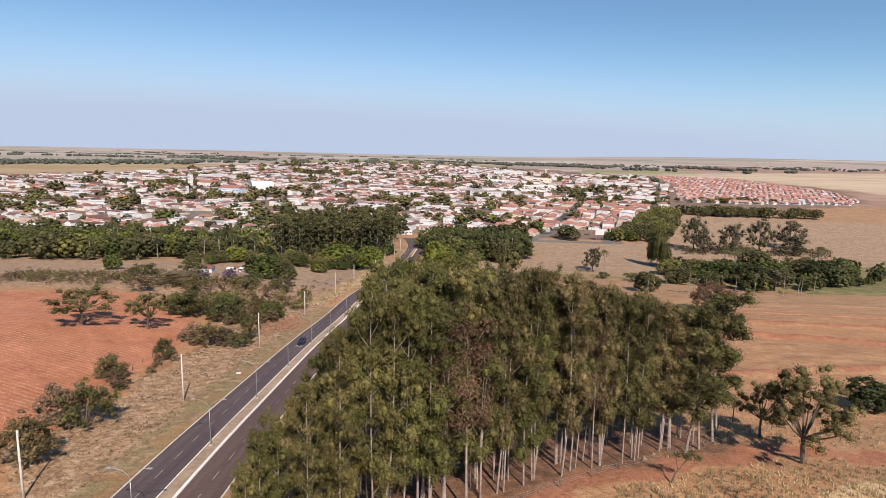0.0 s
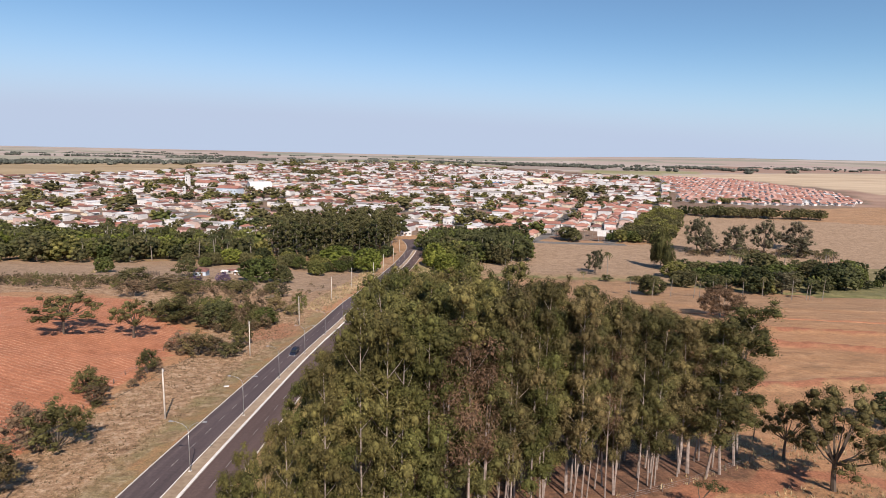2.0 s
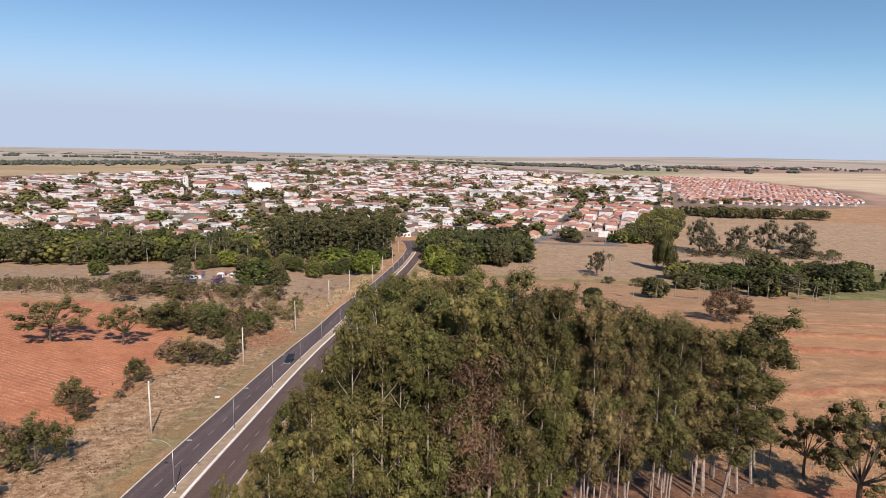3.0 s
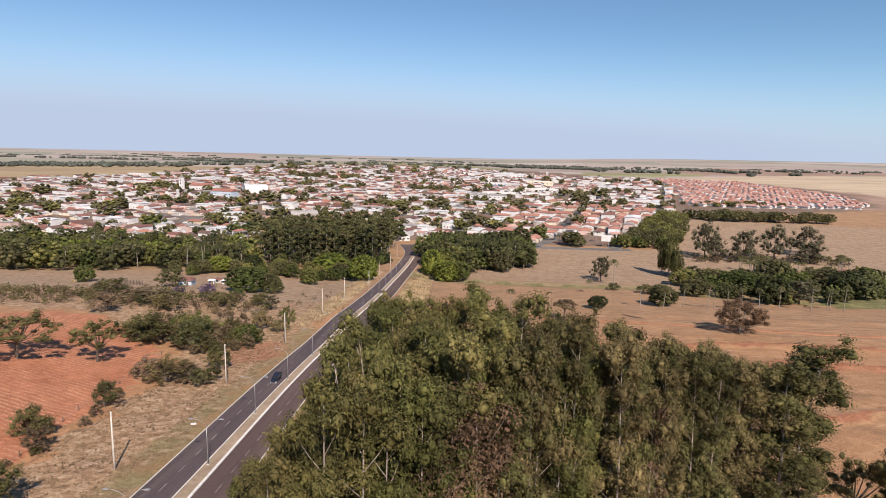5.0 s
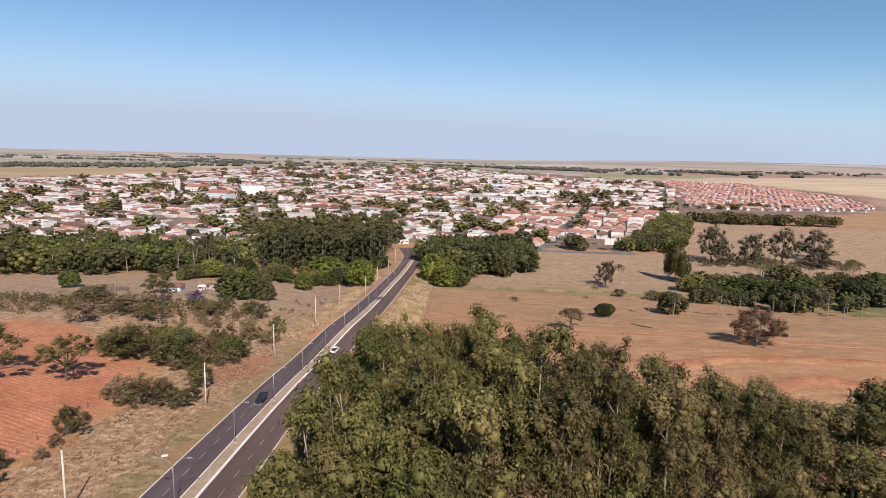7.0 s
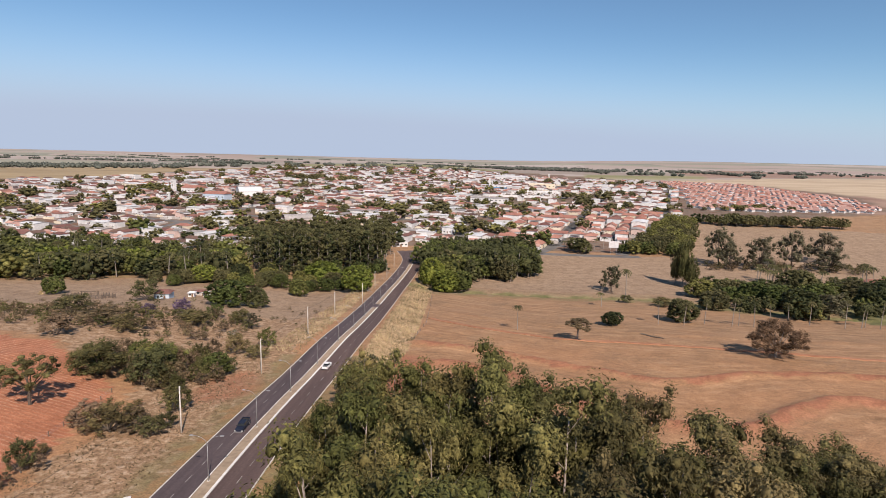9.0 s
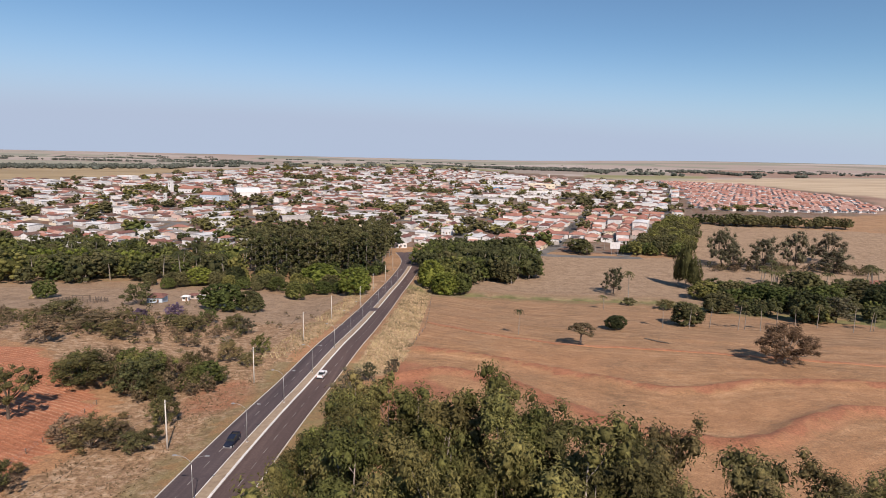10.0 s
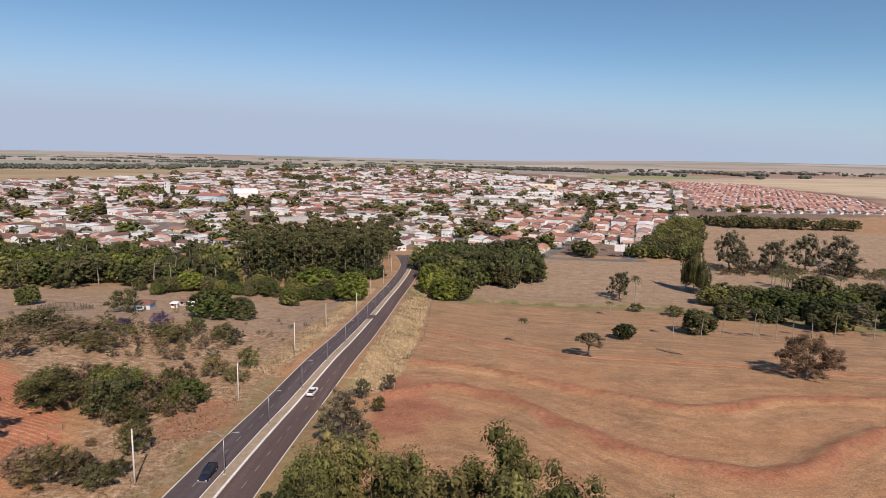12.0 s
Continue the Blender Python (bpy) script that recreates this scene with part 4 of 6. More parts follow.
def scatter(polygon, spacing, sources, high, wide, group, seed, front, label, jitter=0.42, gaps=0.0):
    """Trees over a plot at even but shaken distances; the front ones are things, the rest is joined."""
    r = random.Random(seed)
    px, py = [p[0] for p in polygon], [p[1] for p in polygon]
    spots = []
    for yy in np.arange(min(py), max(py), spacing):
        for xx in np.arange(min(px), max(px), spacing):
            x, y = xx + r.uniform(-jitter, jitter) * spacing, yy + r.uniform(-jitter, jitter) * spacing
            h = r.uniform(*high)
            w, turn, source = h * r.uniform(*wide), r.uniform(0, 6.28), r.choice(sources)
            if r.random() > gaps and inside(np.array(x), np.array(y), polygon):
                spots.append((math.hypot(x, y - 60), source, tree_pose(x, y, h, w, turn)))
    spots.sort(key=lambda s: s[0])
    for _, source, m in spots[:front]:
        tagged(copy_thing(source, m), group=group)
    if spots[front:]:
        joined(group.replace(" ", "_"), [(source, m) for _, source, m in spots[front:]], label, "woods")


# woods along the stream and behind it
scatter([(-440, 372), (-245, 383), (-207, 398), (-167, 415), (-128, 424), (-128, 440), (-165, 500), (-190, 528), (-440, 540)], 12.0, WOOD_GREEN * 2 + WOOD_DARK * 2 + GUMS_WOOD, (7, 19), (0.85, 1.4), "stream woods", 7, 30, "dense mixed green woods with palms along the stream", 0.5, 0.12)
scatter([(-126, 434), (-86, 449), (-46, 463), (-43, 540), (-52, 556), (-110, 556), (-155, 508)], 6.6, GUMS_SLIM, (0.92, 1.12), (1.2, 1.6), "eucalyptus stand", 8, 24, "dense dark stand of slender eucalyptus trees")
scatter([(-14, 436), (20, 440), (62, 466), (68, 500), (52, 552), (-12, 560), (-22, 505)], 9.5, WOOD_DARK * 2 + WOOD_GREEN, (13, 20), (0.75, 1.1), "roadside woods", 9, 16, "dark mixed woods with palms beside the road")
scatter([(152, 570), (200, 562), (216, 572), (288, 735), (255, 748), (204, 645)], 9.5, WOOD_DARK + WOOD_GREEN * 2, (9.5, 13), (0.95, 1.3), "field edge woods", 10, 12, "rounded green trees planted along a field edge")
scatter([(285, 733), (460, 722), (464, 738), (300, 752)], 9.5, WOOD_DARK, (11, 15), (1.0, 1.4), "far tree row", 11, 6, "row of dark green trees beyond the pasture")

scatter([(146, 366), (172, 342), (205, 340), (250, 362), (310, 400), (310, 450), (225, 432), (150, 414)], 10.5, WOOD_DARK + WOOD_GREEN, (5, 14), (0.9, 1.4), "garden woods", 13, 24, "dense dark trees round a farm beside the field", 0.5, 0.18)
scatter([(205, 508), (330, 500), (330, 535), (210, 528)], 8.0, SCRUB, (3, 7), (1.1, 1.6), "fence bushes", 14, 6, "dark bushes below tall trees on a fence line")
scatter([(-104, 204), (-88, 197), (-70, 192), (-60, 205), (-63, 222), (-78, 226), (-98, 217)], 5.0, BUSHES * 2 + BUSHES_GREEN + BUSHES_DRY, (3.5, 8), (0.8, 1.2), "thicket", 15, 40, "thicket of olive and dark green bushes")
scatter([(-200, 246), (-100, 240), (-78, 250), (-72, 276), (-90, 286), (-200, 284)], 5.6, SCRUB, (1.8, 4.6), (1.1, 1.7), "dry scrub", 16, 30, "dry brownish and olive scrub on a slope")
scatter([(-220, 232), (-135, 232), (-98, 222), (-60, 228), (-55, 300), (-58, 335), (-120, 330), (-220, 300)], 12.0, SCRUB, (0.8, 2.6), (1.1, 1.7), "low scrub", 17, 20, "low scattered dry bushes in grass")
scatter([(-79, 84), (-71, 80), (-69, 120), (-72, 160), (-68, 190), (-80, 190), (-79, 150)], 6.5, BUSHES + BUSHES_DRY, (1.2, 3.0), (1.0, 1.6), "field margin scrub", 18, 14, "low dry bushes along the ploughed field margin")
scatter([(-180, 386), (-60, 390), (-50, 410), (-125, 420), (-160, 412)], 9.0, ROUND + ROUND_DARK, (6, 10), (1.0, 1.3), "wood margin", 19, 14, "rounded trees at the margin of the woods")
scatter([(-122, 430), (-46, 455), (-44, 470), (-122, 446)], 7.0, WOOD_DARK + WOOD_GREEN, (6, 11), (0.9, 1.3), "stand undergrowth", 20, 6, "dark undergrowth below slender eucalyptus trees")

# single trees and bushes: source, x, y, height, width
SINGLE = [
    (ROUND_BRIGHT[0], -52, 384, 16, 20), (ROUND_BRIGHT[1], -79, 421, 15.5, 24), (ROUND_BRIGHT[0], -146, 397, 11, 16), (ROUND[0], -104, 323, 13.5, 20),
    (ROUND_DARK[0], -92, 327, 11, 13), (ROUND[1], -199, 341, 9.5, 11), (BUSHES_GREEN[0], -143, 325, 11, 15), (ROUND[2], -83, 372, 9.5, 11.5),
    (BUSHES_GREEN[1], -98, 391, 8, 14), (ROUND_DARK[1], -109, 387, 5, 7), (ROUND[0], -157, 381, 7, 8), (ROUND_DARK[2], -125, 400, 12, 14),
]
SINGLE += [
    (ROUND_BRIGHT[1], -11, 424, 19, 18), (ROUND_BRIGHT[0], -1, 409, 15, 19), (ROUND[2], 9, 414, 13, 15), (ROUND_DARK[1], 65, 557, 18, 27), (ROUND_DARK[0], 117, 570, 15, 22),
    (ROUND_DARK[2], 40, 451, 16, 16), (OPEN[0], 105, 422.5, 17, 16), (BUSHES_GREEN[0], 102, 382, 5, 9), (ROUND_DARK[0], 74.5, 311, 7.2, 9.8), (ROUND_DARK[1], 112, 326, 11, 16),
    (BUSHES[0], 119.5, 371, 6, 12), (RUSTY, 116.5, 254.5, 14, 19), (THIN, 51, 275.5, 12.5, 19),
]
SINGLE += [
    (OPEN[1], 220, 525, 33, 27), (OPEN[2], 224, 516, 22, 20), (OPEN[0], 248, 514, 27, 29), (OPEN[1], 277, 521, 32, 28), (OPEN[2], 318, 545, 28, 30), (OPEN[0], 303, 514, 18, 30),
    (ROUND[0], 156, 409, 12, 18), (ROUND_DARK[0], 175, 411, 12.5, 17), (ROUND[1], 183, 395, 13, 22), (ROUND[2], 188, 379, 12.5, 21), (ROUND_DARK[1], 145, 367, 10, 18),
    (ROUND_DARK[2], 178, 343, 16, 19), (OPEN[0], 194, 345, 13.5, 23), (ROUND_DARK[0], 220, 417, 20, 24), (ROUND_DARK[1], 247, 403, 14, 24), (ROUND[1], 205, 372, 15, 20),
    (ROUND_DARK[2], 240, 375, 16, 22),
]
SINGLE += [
    (UMBRELLA[0], -107.9, 169.4, 11.8, 20), (UMBRELLA[1], -92, 176, 11.4, 14.5), (BUSHES[0], -77.6, 131, 6.2, 8), (BUSHES_DRY[0], -70.5, 103, 8, 11), (BUSHES[1], -66, 104, 9, 10),
    (BUSHES[0], -65.3, 88, 8.3, 10), (BUSHES_GREEN[0], -73.5, 148, 6.6, 5.5), (BUSHES[1], -70, 169, 7, 11), (BUSHES_DRY[1], -66, 171, 5, 9), (BUSHES[0], -90.6, 200, 9.7, 16),
    (BUSHES_GREEN[1], -79.4, 211, 9, 13), (BUSHES_GREEN[0], -61, 167, 5, 6), (BUSHES_DRY[0], -72, 125, 4.4, 6), (BUSHES_GREEN[0], -76, 199, 10.5, 13), (ROUND[0], -65.6, 212, 7, 9.5),
]
SINGLE += [
    (BUSHES_GREEN[1], -60.6, 245, 6.5, 6.5), (OPEN[2], -76.8, 276, 6.5, 8), (BUSHES[0], -63, 183, 7, 8), (BUSHES_DRY[1], -74, 169, 6.5, 10), (BUSHES_GREEN[0], -60, 172, 3.7, 5),
    (BUSHES_DRY[0], -120, 256, 6, 22), (BUSHES[0], -96, 268, 6, 14), (BUSHES_DRY[1], -122, 231, 7, 12), (BUSHES[1], -108, 246, 6, 12), (BUSHES[0], -68, 236, 7, 9),
    (OPEN[1], -22, 220, 5.9, 5.5), (OPEN[0], -15.5, 227, 4.6, 5), (OPEN[2], -21.5, 189, 12, 13), (BUSHES[0], -16.5, 211, 4.4, 4), (BARE[1], -75, 198, 8, 7), (BARE[0], -74, 251, 7, 8),
]
SINGLE += [
    (BIG, 61.7, 96.7, 17.5, 15.5), (UMBRELLA[0], 60.3, 108, 11, 10), (ROUND_DARK[2], 93.7, 126.3, 7.3, 10), (BUSHES_GREEN[0], -141.7, 268, 8, 16), (BUSHES[1], -60, 232, 4, 8),
    (ROUND_DARK[1], -24.5, 150, 9, 8), (ROUND[1], -21, 158, 11, 10), (ROUND_DARK[0], -19.5, 172, 10, 11),
]
SINGLE += [(BLOSSOM, -108, 285, 6.5, 8), (BLOSSOM, -117, 276, 4.5, 6), (BUSHES_GREEN[1], -96, 288, 6, 8), (BUSHES[0], -84, 285, 6, 9)]
turner = random.Random(12)
for source, x, y, high, wide in SINGLE:
    put_tree(source, x, y, high, wide, turner.uniform(0, 6.28))

# the tall narrow tree at the pasture's corner
for x, y, high, wide in ((159.8, 446, 36, 11), (163, 441, 23, 10), (157, 452, 28, 9.5), (167, 451, 17, 11)):
    put_tree(COLUMN, x, y, high, wide, 1.0)

# palms in the fields
for i, (x, y, k) in enumerate(((30, 294.5, 1.1), (84.5, 367, 1.0), (108, 401.5, 2.0), (98, 318, 1.1), (109, 316, 1.4), (121, 322, 1.3), (131, 316, 1.4), (135, 318, 1.2), (141, 316, 1.4), (147, 314, 1.2),
                               (160, 322, 1.4), (172, 325, 1.3), (184, 318, 1.4), (193, 320, 1.4), (196, 322, 1.3), (201, 319, 1.4))):
    put_tree(PALMS[i % 3], x, y, k, 1.0 if k < 1.6 else 1.5, i * 1.3, "palms in the field")
for i, (x, y) in enumerate(((113, 588), (124, 592), (134, 586), (143, 590), (105, 580))):
    put_tree(PALMS[i % 3], x, y, 1.1, 1.6, i * 0.9, "palms in the square")
palmer = random.Random(5)
for i in range(54):
    x, y = palmer.uniform(-330, -130), palmer.uniform(395, 500)
    put_tree(PALMS[i % 3], x, y + (x + 130) * -0.02, palmer.uniform(1.5, 2.1), 1.8, i * 0.7, "palms in the stream woods")
for i in range(18):
    x, y = palmer.uniform(0, 60), palmer.uniform(446, 500)
    put_tree(PALMS[i % 3], x, y, palmer.uniform(1.7, 2.2), 1.8, i * 0.7, "palms in the roadside woods")
for i in range(16):
    x, y = palmer.uniform(205, 300), palmer.uniform(395, 470)
    put_tree(PALMS[i % 3], x, y, palmer.uniform(1.5, 2.0), 1.8, i * 0.7, "palms round the farmhouse")

# ---- lamps, poles and cables along the road ----
def street_lamp():
    root = thing("street_lamp", "galvanised street lamp with two curved arms on the median", "street lamp", "lamps on the median")
    Shape().tube([(0, 0, -0.3), (0, 0, 4), (0, 0, 6.9)], [0.09, 0.065, 0.045], 8).link("post", GALVANISED, root, smooth=True)
    Shape().box(0, 0, 0.06, 0.45, 0.45, 0.16).link("base_plate", CONCRETE, root, "concrete footing")
    for side in (-1, 1):
        arc = [(0, 0, 6.85), (side * 0.25, 0, 7.5), (side * 0.9, 0, 8.05), (side * 1.7, 0, 8.35), (side * 2.3, 0, 8.45)]
        arm = Shape().tube(arc, [0.042, 0.038, 0.034, 0.03, 0.03], 6).link("arm", GALVANISED, root, smooth=True)
        head = Shape().box(side * 2.65, 0, 8.47, 0.75, 0.28, 0.14, taper=0.75).link("lamp_head", GALVANISED, arm, "flat lamp head")
        Shape().box(side * 2.65, 0, 8.39, 0.5, 0.2, 0.04).link("lens", LAMP_GLASS, arm)
    return mould(root)


LAMP = street_lamp()
for k in range(15):
    y = 71.6 + 25.6 * k
    x = float(road_x(y))
    copy_thing(LAMP, pose(x - 0.5, y, float(ground(np.array(x), np.array(y))) + 0.2, rz=-math.degrees(math.atan(float(road_x(y + 1) - road_x(y))))))


def utility_pole():
    root = thing("utility_pole", "pale tapered concrete utility pole in the verge", "utility pole", "poles along the road")
    Shape().tube([(0, 0, -1), (0, 0, 5), (0, 0, 10.4)], [0.20, 0.16, 0.115], 8).link("pole", CONCRETE, root, smooth=True)
    Shape().box(0, 0, 9.9, 0.10, 0.10, 0.5).link("bracket", GALVANISED, root)
    for z in (9.75, 10.0, 10.25):
        Shape().tube([(0.12, 0, z - 0.05), (0.20, 0, z), (0.20, 0, z + 0.1)], [0.04, 0.05, 0.03], 6).link("insulator", LAMP_GLASS, root)
    return mould(root)


POLE = utility_pole()
POLES = [(-59.3, 78.5), (-55.6, 120.3), (-55.6, 169.9), (-53.4, 215.7), (-50.9, 261.4), (-49.9, 306.8), (-43.2, 344.5), (-43.4, 396.4), (-40.5, 436.4), (-40.0, 481.8)]
for x, y in POLES:
    copy_thing(POLE, pose(x, y, land(x, y)))
cable = thing("overhead_cable", "thin dark bundled cable hung from pole to pole", "cable", at=(0, 0, 0))
for (ax, ay), (bx, by) in zip([(-60, 30)] + POLES, POLES):
    a, b = Vector((ax + 0.2, ay, land(ax, ay) + 9.9)), Vector((bx + 0.2, by, land(bx, by) + 9.9))
    Shape().tube([a.lerp(b, t) + Vector((0, 0, -2.4 * t * (1 - t))) for t in np.linspace(0, 1, 9)], [0.03] * 9, 4).link("span", CABLE, cable)

# ---- town ----
TURN = radians(20)
AX_U, AX_V = Vector((math.cos(TURN), -math.sin(TURN), 0)), Vector((math.sin(TURN), math.cos(TURN), 0))
TOWN_0 = Vector((100, 600, 0))
TOWN = [(-760, 560), (-420, 548), (-250, 545), (-185, 540), (-150, 560), (-60, 575), (-30, 590), (60, 585), (90, 592), (165, 600), (240, 735), (300, 800), (350, 950), (420, 1110), (430, 1310), (200, 1370), (-60, 1640), (-200, 1640), (-420, 1500), (-590, 1100), (-760, 980)]
ESTATE = [(345, 880), (420, 862), (585, 875), (635, 925), (672, 1050), (650, 1120), (610, 1290), (445, 1330), (425, 1130), (375, 980)]


def town_xy(u, v):
    p = TOWN_0 + AX_U * u + AX_V * v
    return p.x, p.y


def house_kit(seed, small=False):
    """Parts of one house about its own origin: name, corners, faces, material."""
    r = random.Random(seed)
    w, d = (r.uniform(6.5, 7.5), r.uniform(8, 9)) if small else (r.uniform(7.5, 10), r.uniform(11, 17))
    large = not small and seed % 8 == 3
    if large:
        w, d = r.uniform(12, 17), r.uniform(17, 26)
    h = 2.9 if small else r.uniform(4.2, 6.5) if large else r.choice([2.9, 3.0, 3.1, 3.2, 3.4, 5.9])
    wall = 0 if small else r.choices(range(5), [10, 1.4, 0.8, 0.5, 0.8])[0]
    roof = r.choices([0, 1, 5, 4], [1, 0.6, 2, 1.0])[0] if small else r.choices([3, 4], [2, 2])[0] if large else r.choices(range(5), [4.5, 7, 5, 1.0, 1.2])[0]
    parts = []
    s = Shape().box(0, 0, h / 2 - 0.4, w, d, h + 0.8)
    parts.append(("wall", s, WALLS[wall]))
    over, rise = 0.45, (0.7 if roof in (3, 4) else 1.8) * r.uniform(0.85, 1.2)
    x, y = w / 2 + over, d / 2 + over
    t = Shape()
    z0 = h - 0.05
    if r.random() < 0.45 and roof < 3:
        inset = x * 0.9
        top = [(0, -y + inset, z0 + rise), (0, y - inset, z0 + rise)]
        t.add([(-x, -y, z0), (x, -y, z0), (x, y, z0), (-x, y, z0), *top], [(0, 1, 4), (1, 2, 5, 4), (2, 3, 5), (3, 0, 4, 5), (3, 2, 1, 0)])
    else:
        peak = h + rise * (w / 2) / x - 0.12
        s.add([(-w / 2, -d / 2, h), (w / 2, -d / 2, h), (0, -d / 2, peak), (-w / 2, d / 2, h), (w / 2, d / 2, h), (0, d / 2, peak)], [(0, 1, 2), (4, 3, 5)])
        for k in (-1, 1):
            c = [(k * x, -y, z0), (k * x, y, z0), (0, y, z0 + rise), (0, -y, z0 + rise)]
            c += [(a, b, e + 0.16) for a, b, e in c]
            t.add(c, [(4, 5, 6, 7), (3, 2, 1, 0), (0, 1, 5, 4), (2, 3, 7, 6), (1, 2, 6, 5), (3, 0, 4, 7)])
    parts.append(("roof", t, ROOFS[roof]))
    for fx in (-0.28, 0.24):
        parts.append(("window", Shape().box(fx * w, -d / 2 - 0.01, 1.55, 1.3, 0.10, 1.05), WINDOW_DARK))
    parts.append(("window", Shape().box(-w / 2 - 0.01, 0.15 * d, 1.55, 0.10, 1.3, 1.05), WINDOW_DARK))
    parts.append(("door", Shape().box(-0.02 * w, -d / 2 - 0.01, 1.0, 0.9, 0.10, 2.05), DOOR_BROWN))
    if not small and not large:
        # the wall of the yard towards the street
        parts.append(("yard_wall", Shape().box(0, -d / 2 - 3.2, 0.7, 10.6, 0.18, 2.6).box(-5.2, -d / 2 + 4, 0.6, 0.18, 14.4, 2.4), WALLS[r.choice([0, 4, 4, 1])]))
    if not small and not large and r.random() < 0.6:
        # a lean-to or carport on the side
        lw = r.uniform(2.4, 3.6)
        q = Shape()
        q.add([(w / 2, -d * 0.3, h - 0.5), (w / 2 + lw, -d * 0.3, h - 0.9), (w / 2 + lw, d * 0.3, h - 0.9), (w / 2, d * 0.3, h - 0.5),
               (w / 2, -d * 0.3, h - 0.38), (w / 2 + lw, -d * 0.3, h - 0.78), (w / 2 + lw, d * 0.3, h - 0.78), (w / 2, d * 0.3, h - 0.38)],
              [(3, 2, 1, 0), (4, 5, 6, 7), (0, 1, 5, 4), (1, 2, 6, 5), (2, 3, 7, 6), (3, 0, 4, 7)])
        q.box(w / 2 + lw - 0.15, -d * 0.28, (h - 0.9) / 2 - 0.2, 0.2, 0.2, h - 0.5)
        q.box(w / 2 + lw - 0.15, d * 0.28, (h - 0.9) / 2 - 0.2, 0.2, 0.2, h - 0.5)
        parts.append(("carport", q, ROOFS[r.choice([3, 3, 1, 4])]))
    return parts, wall, roof


WALL_WORDS = ("white rendered", "cream rendered", "pink rendered", "pale blue rendered", "bare block")
ROOF_WORDS = ("an orange clay tile roof", "a weathered red tile roof", "a dark brown tile roof", "a grey sheet roof", "a white metal roof", "a faded pink tile roof")
KITS = [house_kit(s) for s in range(200, 226)]
SMALL_KITS = [house_kit(s, True) for s in range(300, 310)]
FRESH = [i for i, kit in enumerate(KITS) if kit[2] == 0]
WORN = [i for i, kit in enumerate(KITS) if kit[2] != 0]
SOURCES = {}


def house_thing(kits, i):
    """The kit as a thing with parts, made once."""
    key = (id(kits), i)
    if key not in SOURCES:
        parts, wall, roof = kits[i]
        root = thing("house", f"small {WALL_WORDS[wall]} house with {ROOF_WORDS[roof]}", "house", "houses of the town")
        for name, s, m in parts:
            s.link(name, m, root)
        SOURCES[key] = mould(root)
    return SOURCES[key]


spots = []
builder = random.Random(77)
PITCH_U, PITCH_V = 96.0, 66.0
for bu in range(-12, 8):
    for bv in range(-4, 19):
        for side in (0, 1):
            u = bu * PITCH_U + 7
            while u < (bu + 1) * PITCH_U - 9:
                lot = builder.uniform(10.2, 12.5)
                x, y = town_xy(u, bv * PITCH_V + 33)
                new_side = x > 55 and y < 830
                if new_side:
                    lot *= 1.25
                v = bv * PITCH_V + (16 if side == 0 else PITCH_V - 16) + builder.uniform(-7, 7)
                x, y = town_xy(u + lot / 2, v)
                keep = builder.random() < (0.97 if new_side else 0.84)
                fresh = new_side and builder.random() < 0.8
                pick = builder.choice(FRESH if fresh else WORN if builder.random() < 0.75 else range(len(KITS)))
                if keep and inside(np.array(x), np.array(y), TOWN):
                    spots.append((x, y, -TURN + (math.pi if side else 0) + builder.choice([0, 0, math.pi / 2]) + builder.uniform(-0.08, 0.08), KITS, pick, 1.25 if new_side else 1.0))
                    if builder.random() < 0.55:
                        x2, y2 = town_xy(u + lot / 2 + builder.uniform(-2, 2), v + (11.5 if side == 0 else -11.5))
                        spots.append((x2, y2, -TURN + math.pi / 2, SMALL_KITS, builder.randrange(len(SMALL_KITS)), 1.0))
                u += lot
for row in range(-34, 34):
    for col in range(-38, 50):
        a = radians(-56)
        x, y = 520 + col * 9.4 * math.cos(a) - row * 17 * math.sin(a), 1050 + col * 9.4 * math.sin(a) + row * 17 * math.cos(a)
        if inside(np.array(x), np.array(y), ESTATE):
            spots.append((x + builder.uniform(-1, 1), y + builder.uniform(-2, 2), a + builder.choice([0, math.pi / 2]), SMALL_KITS, builder.randrange(len(SMALL_KITS)), 1.0))
KEEP_OUT = [(-300, 897, 30), (-205, 700, 26), (165, 1000, 75), (60, 905, 40), (128, 582, 30), (-330, 985, 20)]
spots = [s for s in spots if all(math.hypot(s[0] - x, s[1] - y) > r for x, y, r in KEEP_OUT) and (s[1] > 600 or abs(s[0] - float(road_x(s[1]))) > 14)]
spots.sort(key=lambda s: s[0] ** 2 + (s[1]) ** 2)
for x, y, turn, kits, i, k in spots[:300]:
    copy_thing(house_thing(kits, i), pose(x, y, land(x, y), rz=math.degrees(turn)) @ Matrix.Scale(k, 4))
mats = WALLS + ROOFS + [WINDOW_DARK, DOOR_BROWN]
fv, ff, fs = [], [], []
for x, y, turn, kits, i, k in spots[300:]:
    z, c, sn = land(x, y), math.cos(turn) * k, math.sin(turn) * k
    for name, s, m in kits[i][0]:
        n = len(fv)
        fv += [(x + c * a - sn * b, y + sn * a + c * b, z + h * k) for a, b, h in s.v]
        ff += [tuple(j + n for j in f) for f in s.f]
        fs += [mats.index(m)] * len(s.f)
far_houses = linked("houses", fv, ff, mats, slots=fs)
tagged(far_houses, "many small white houses with red tile roofs in the distance", "houses", kind="stuff")


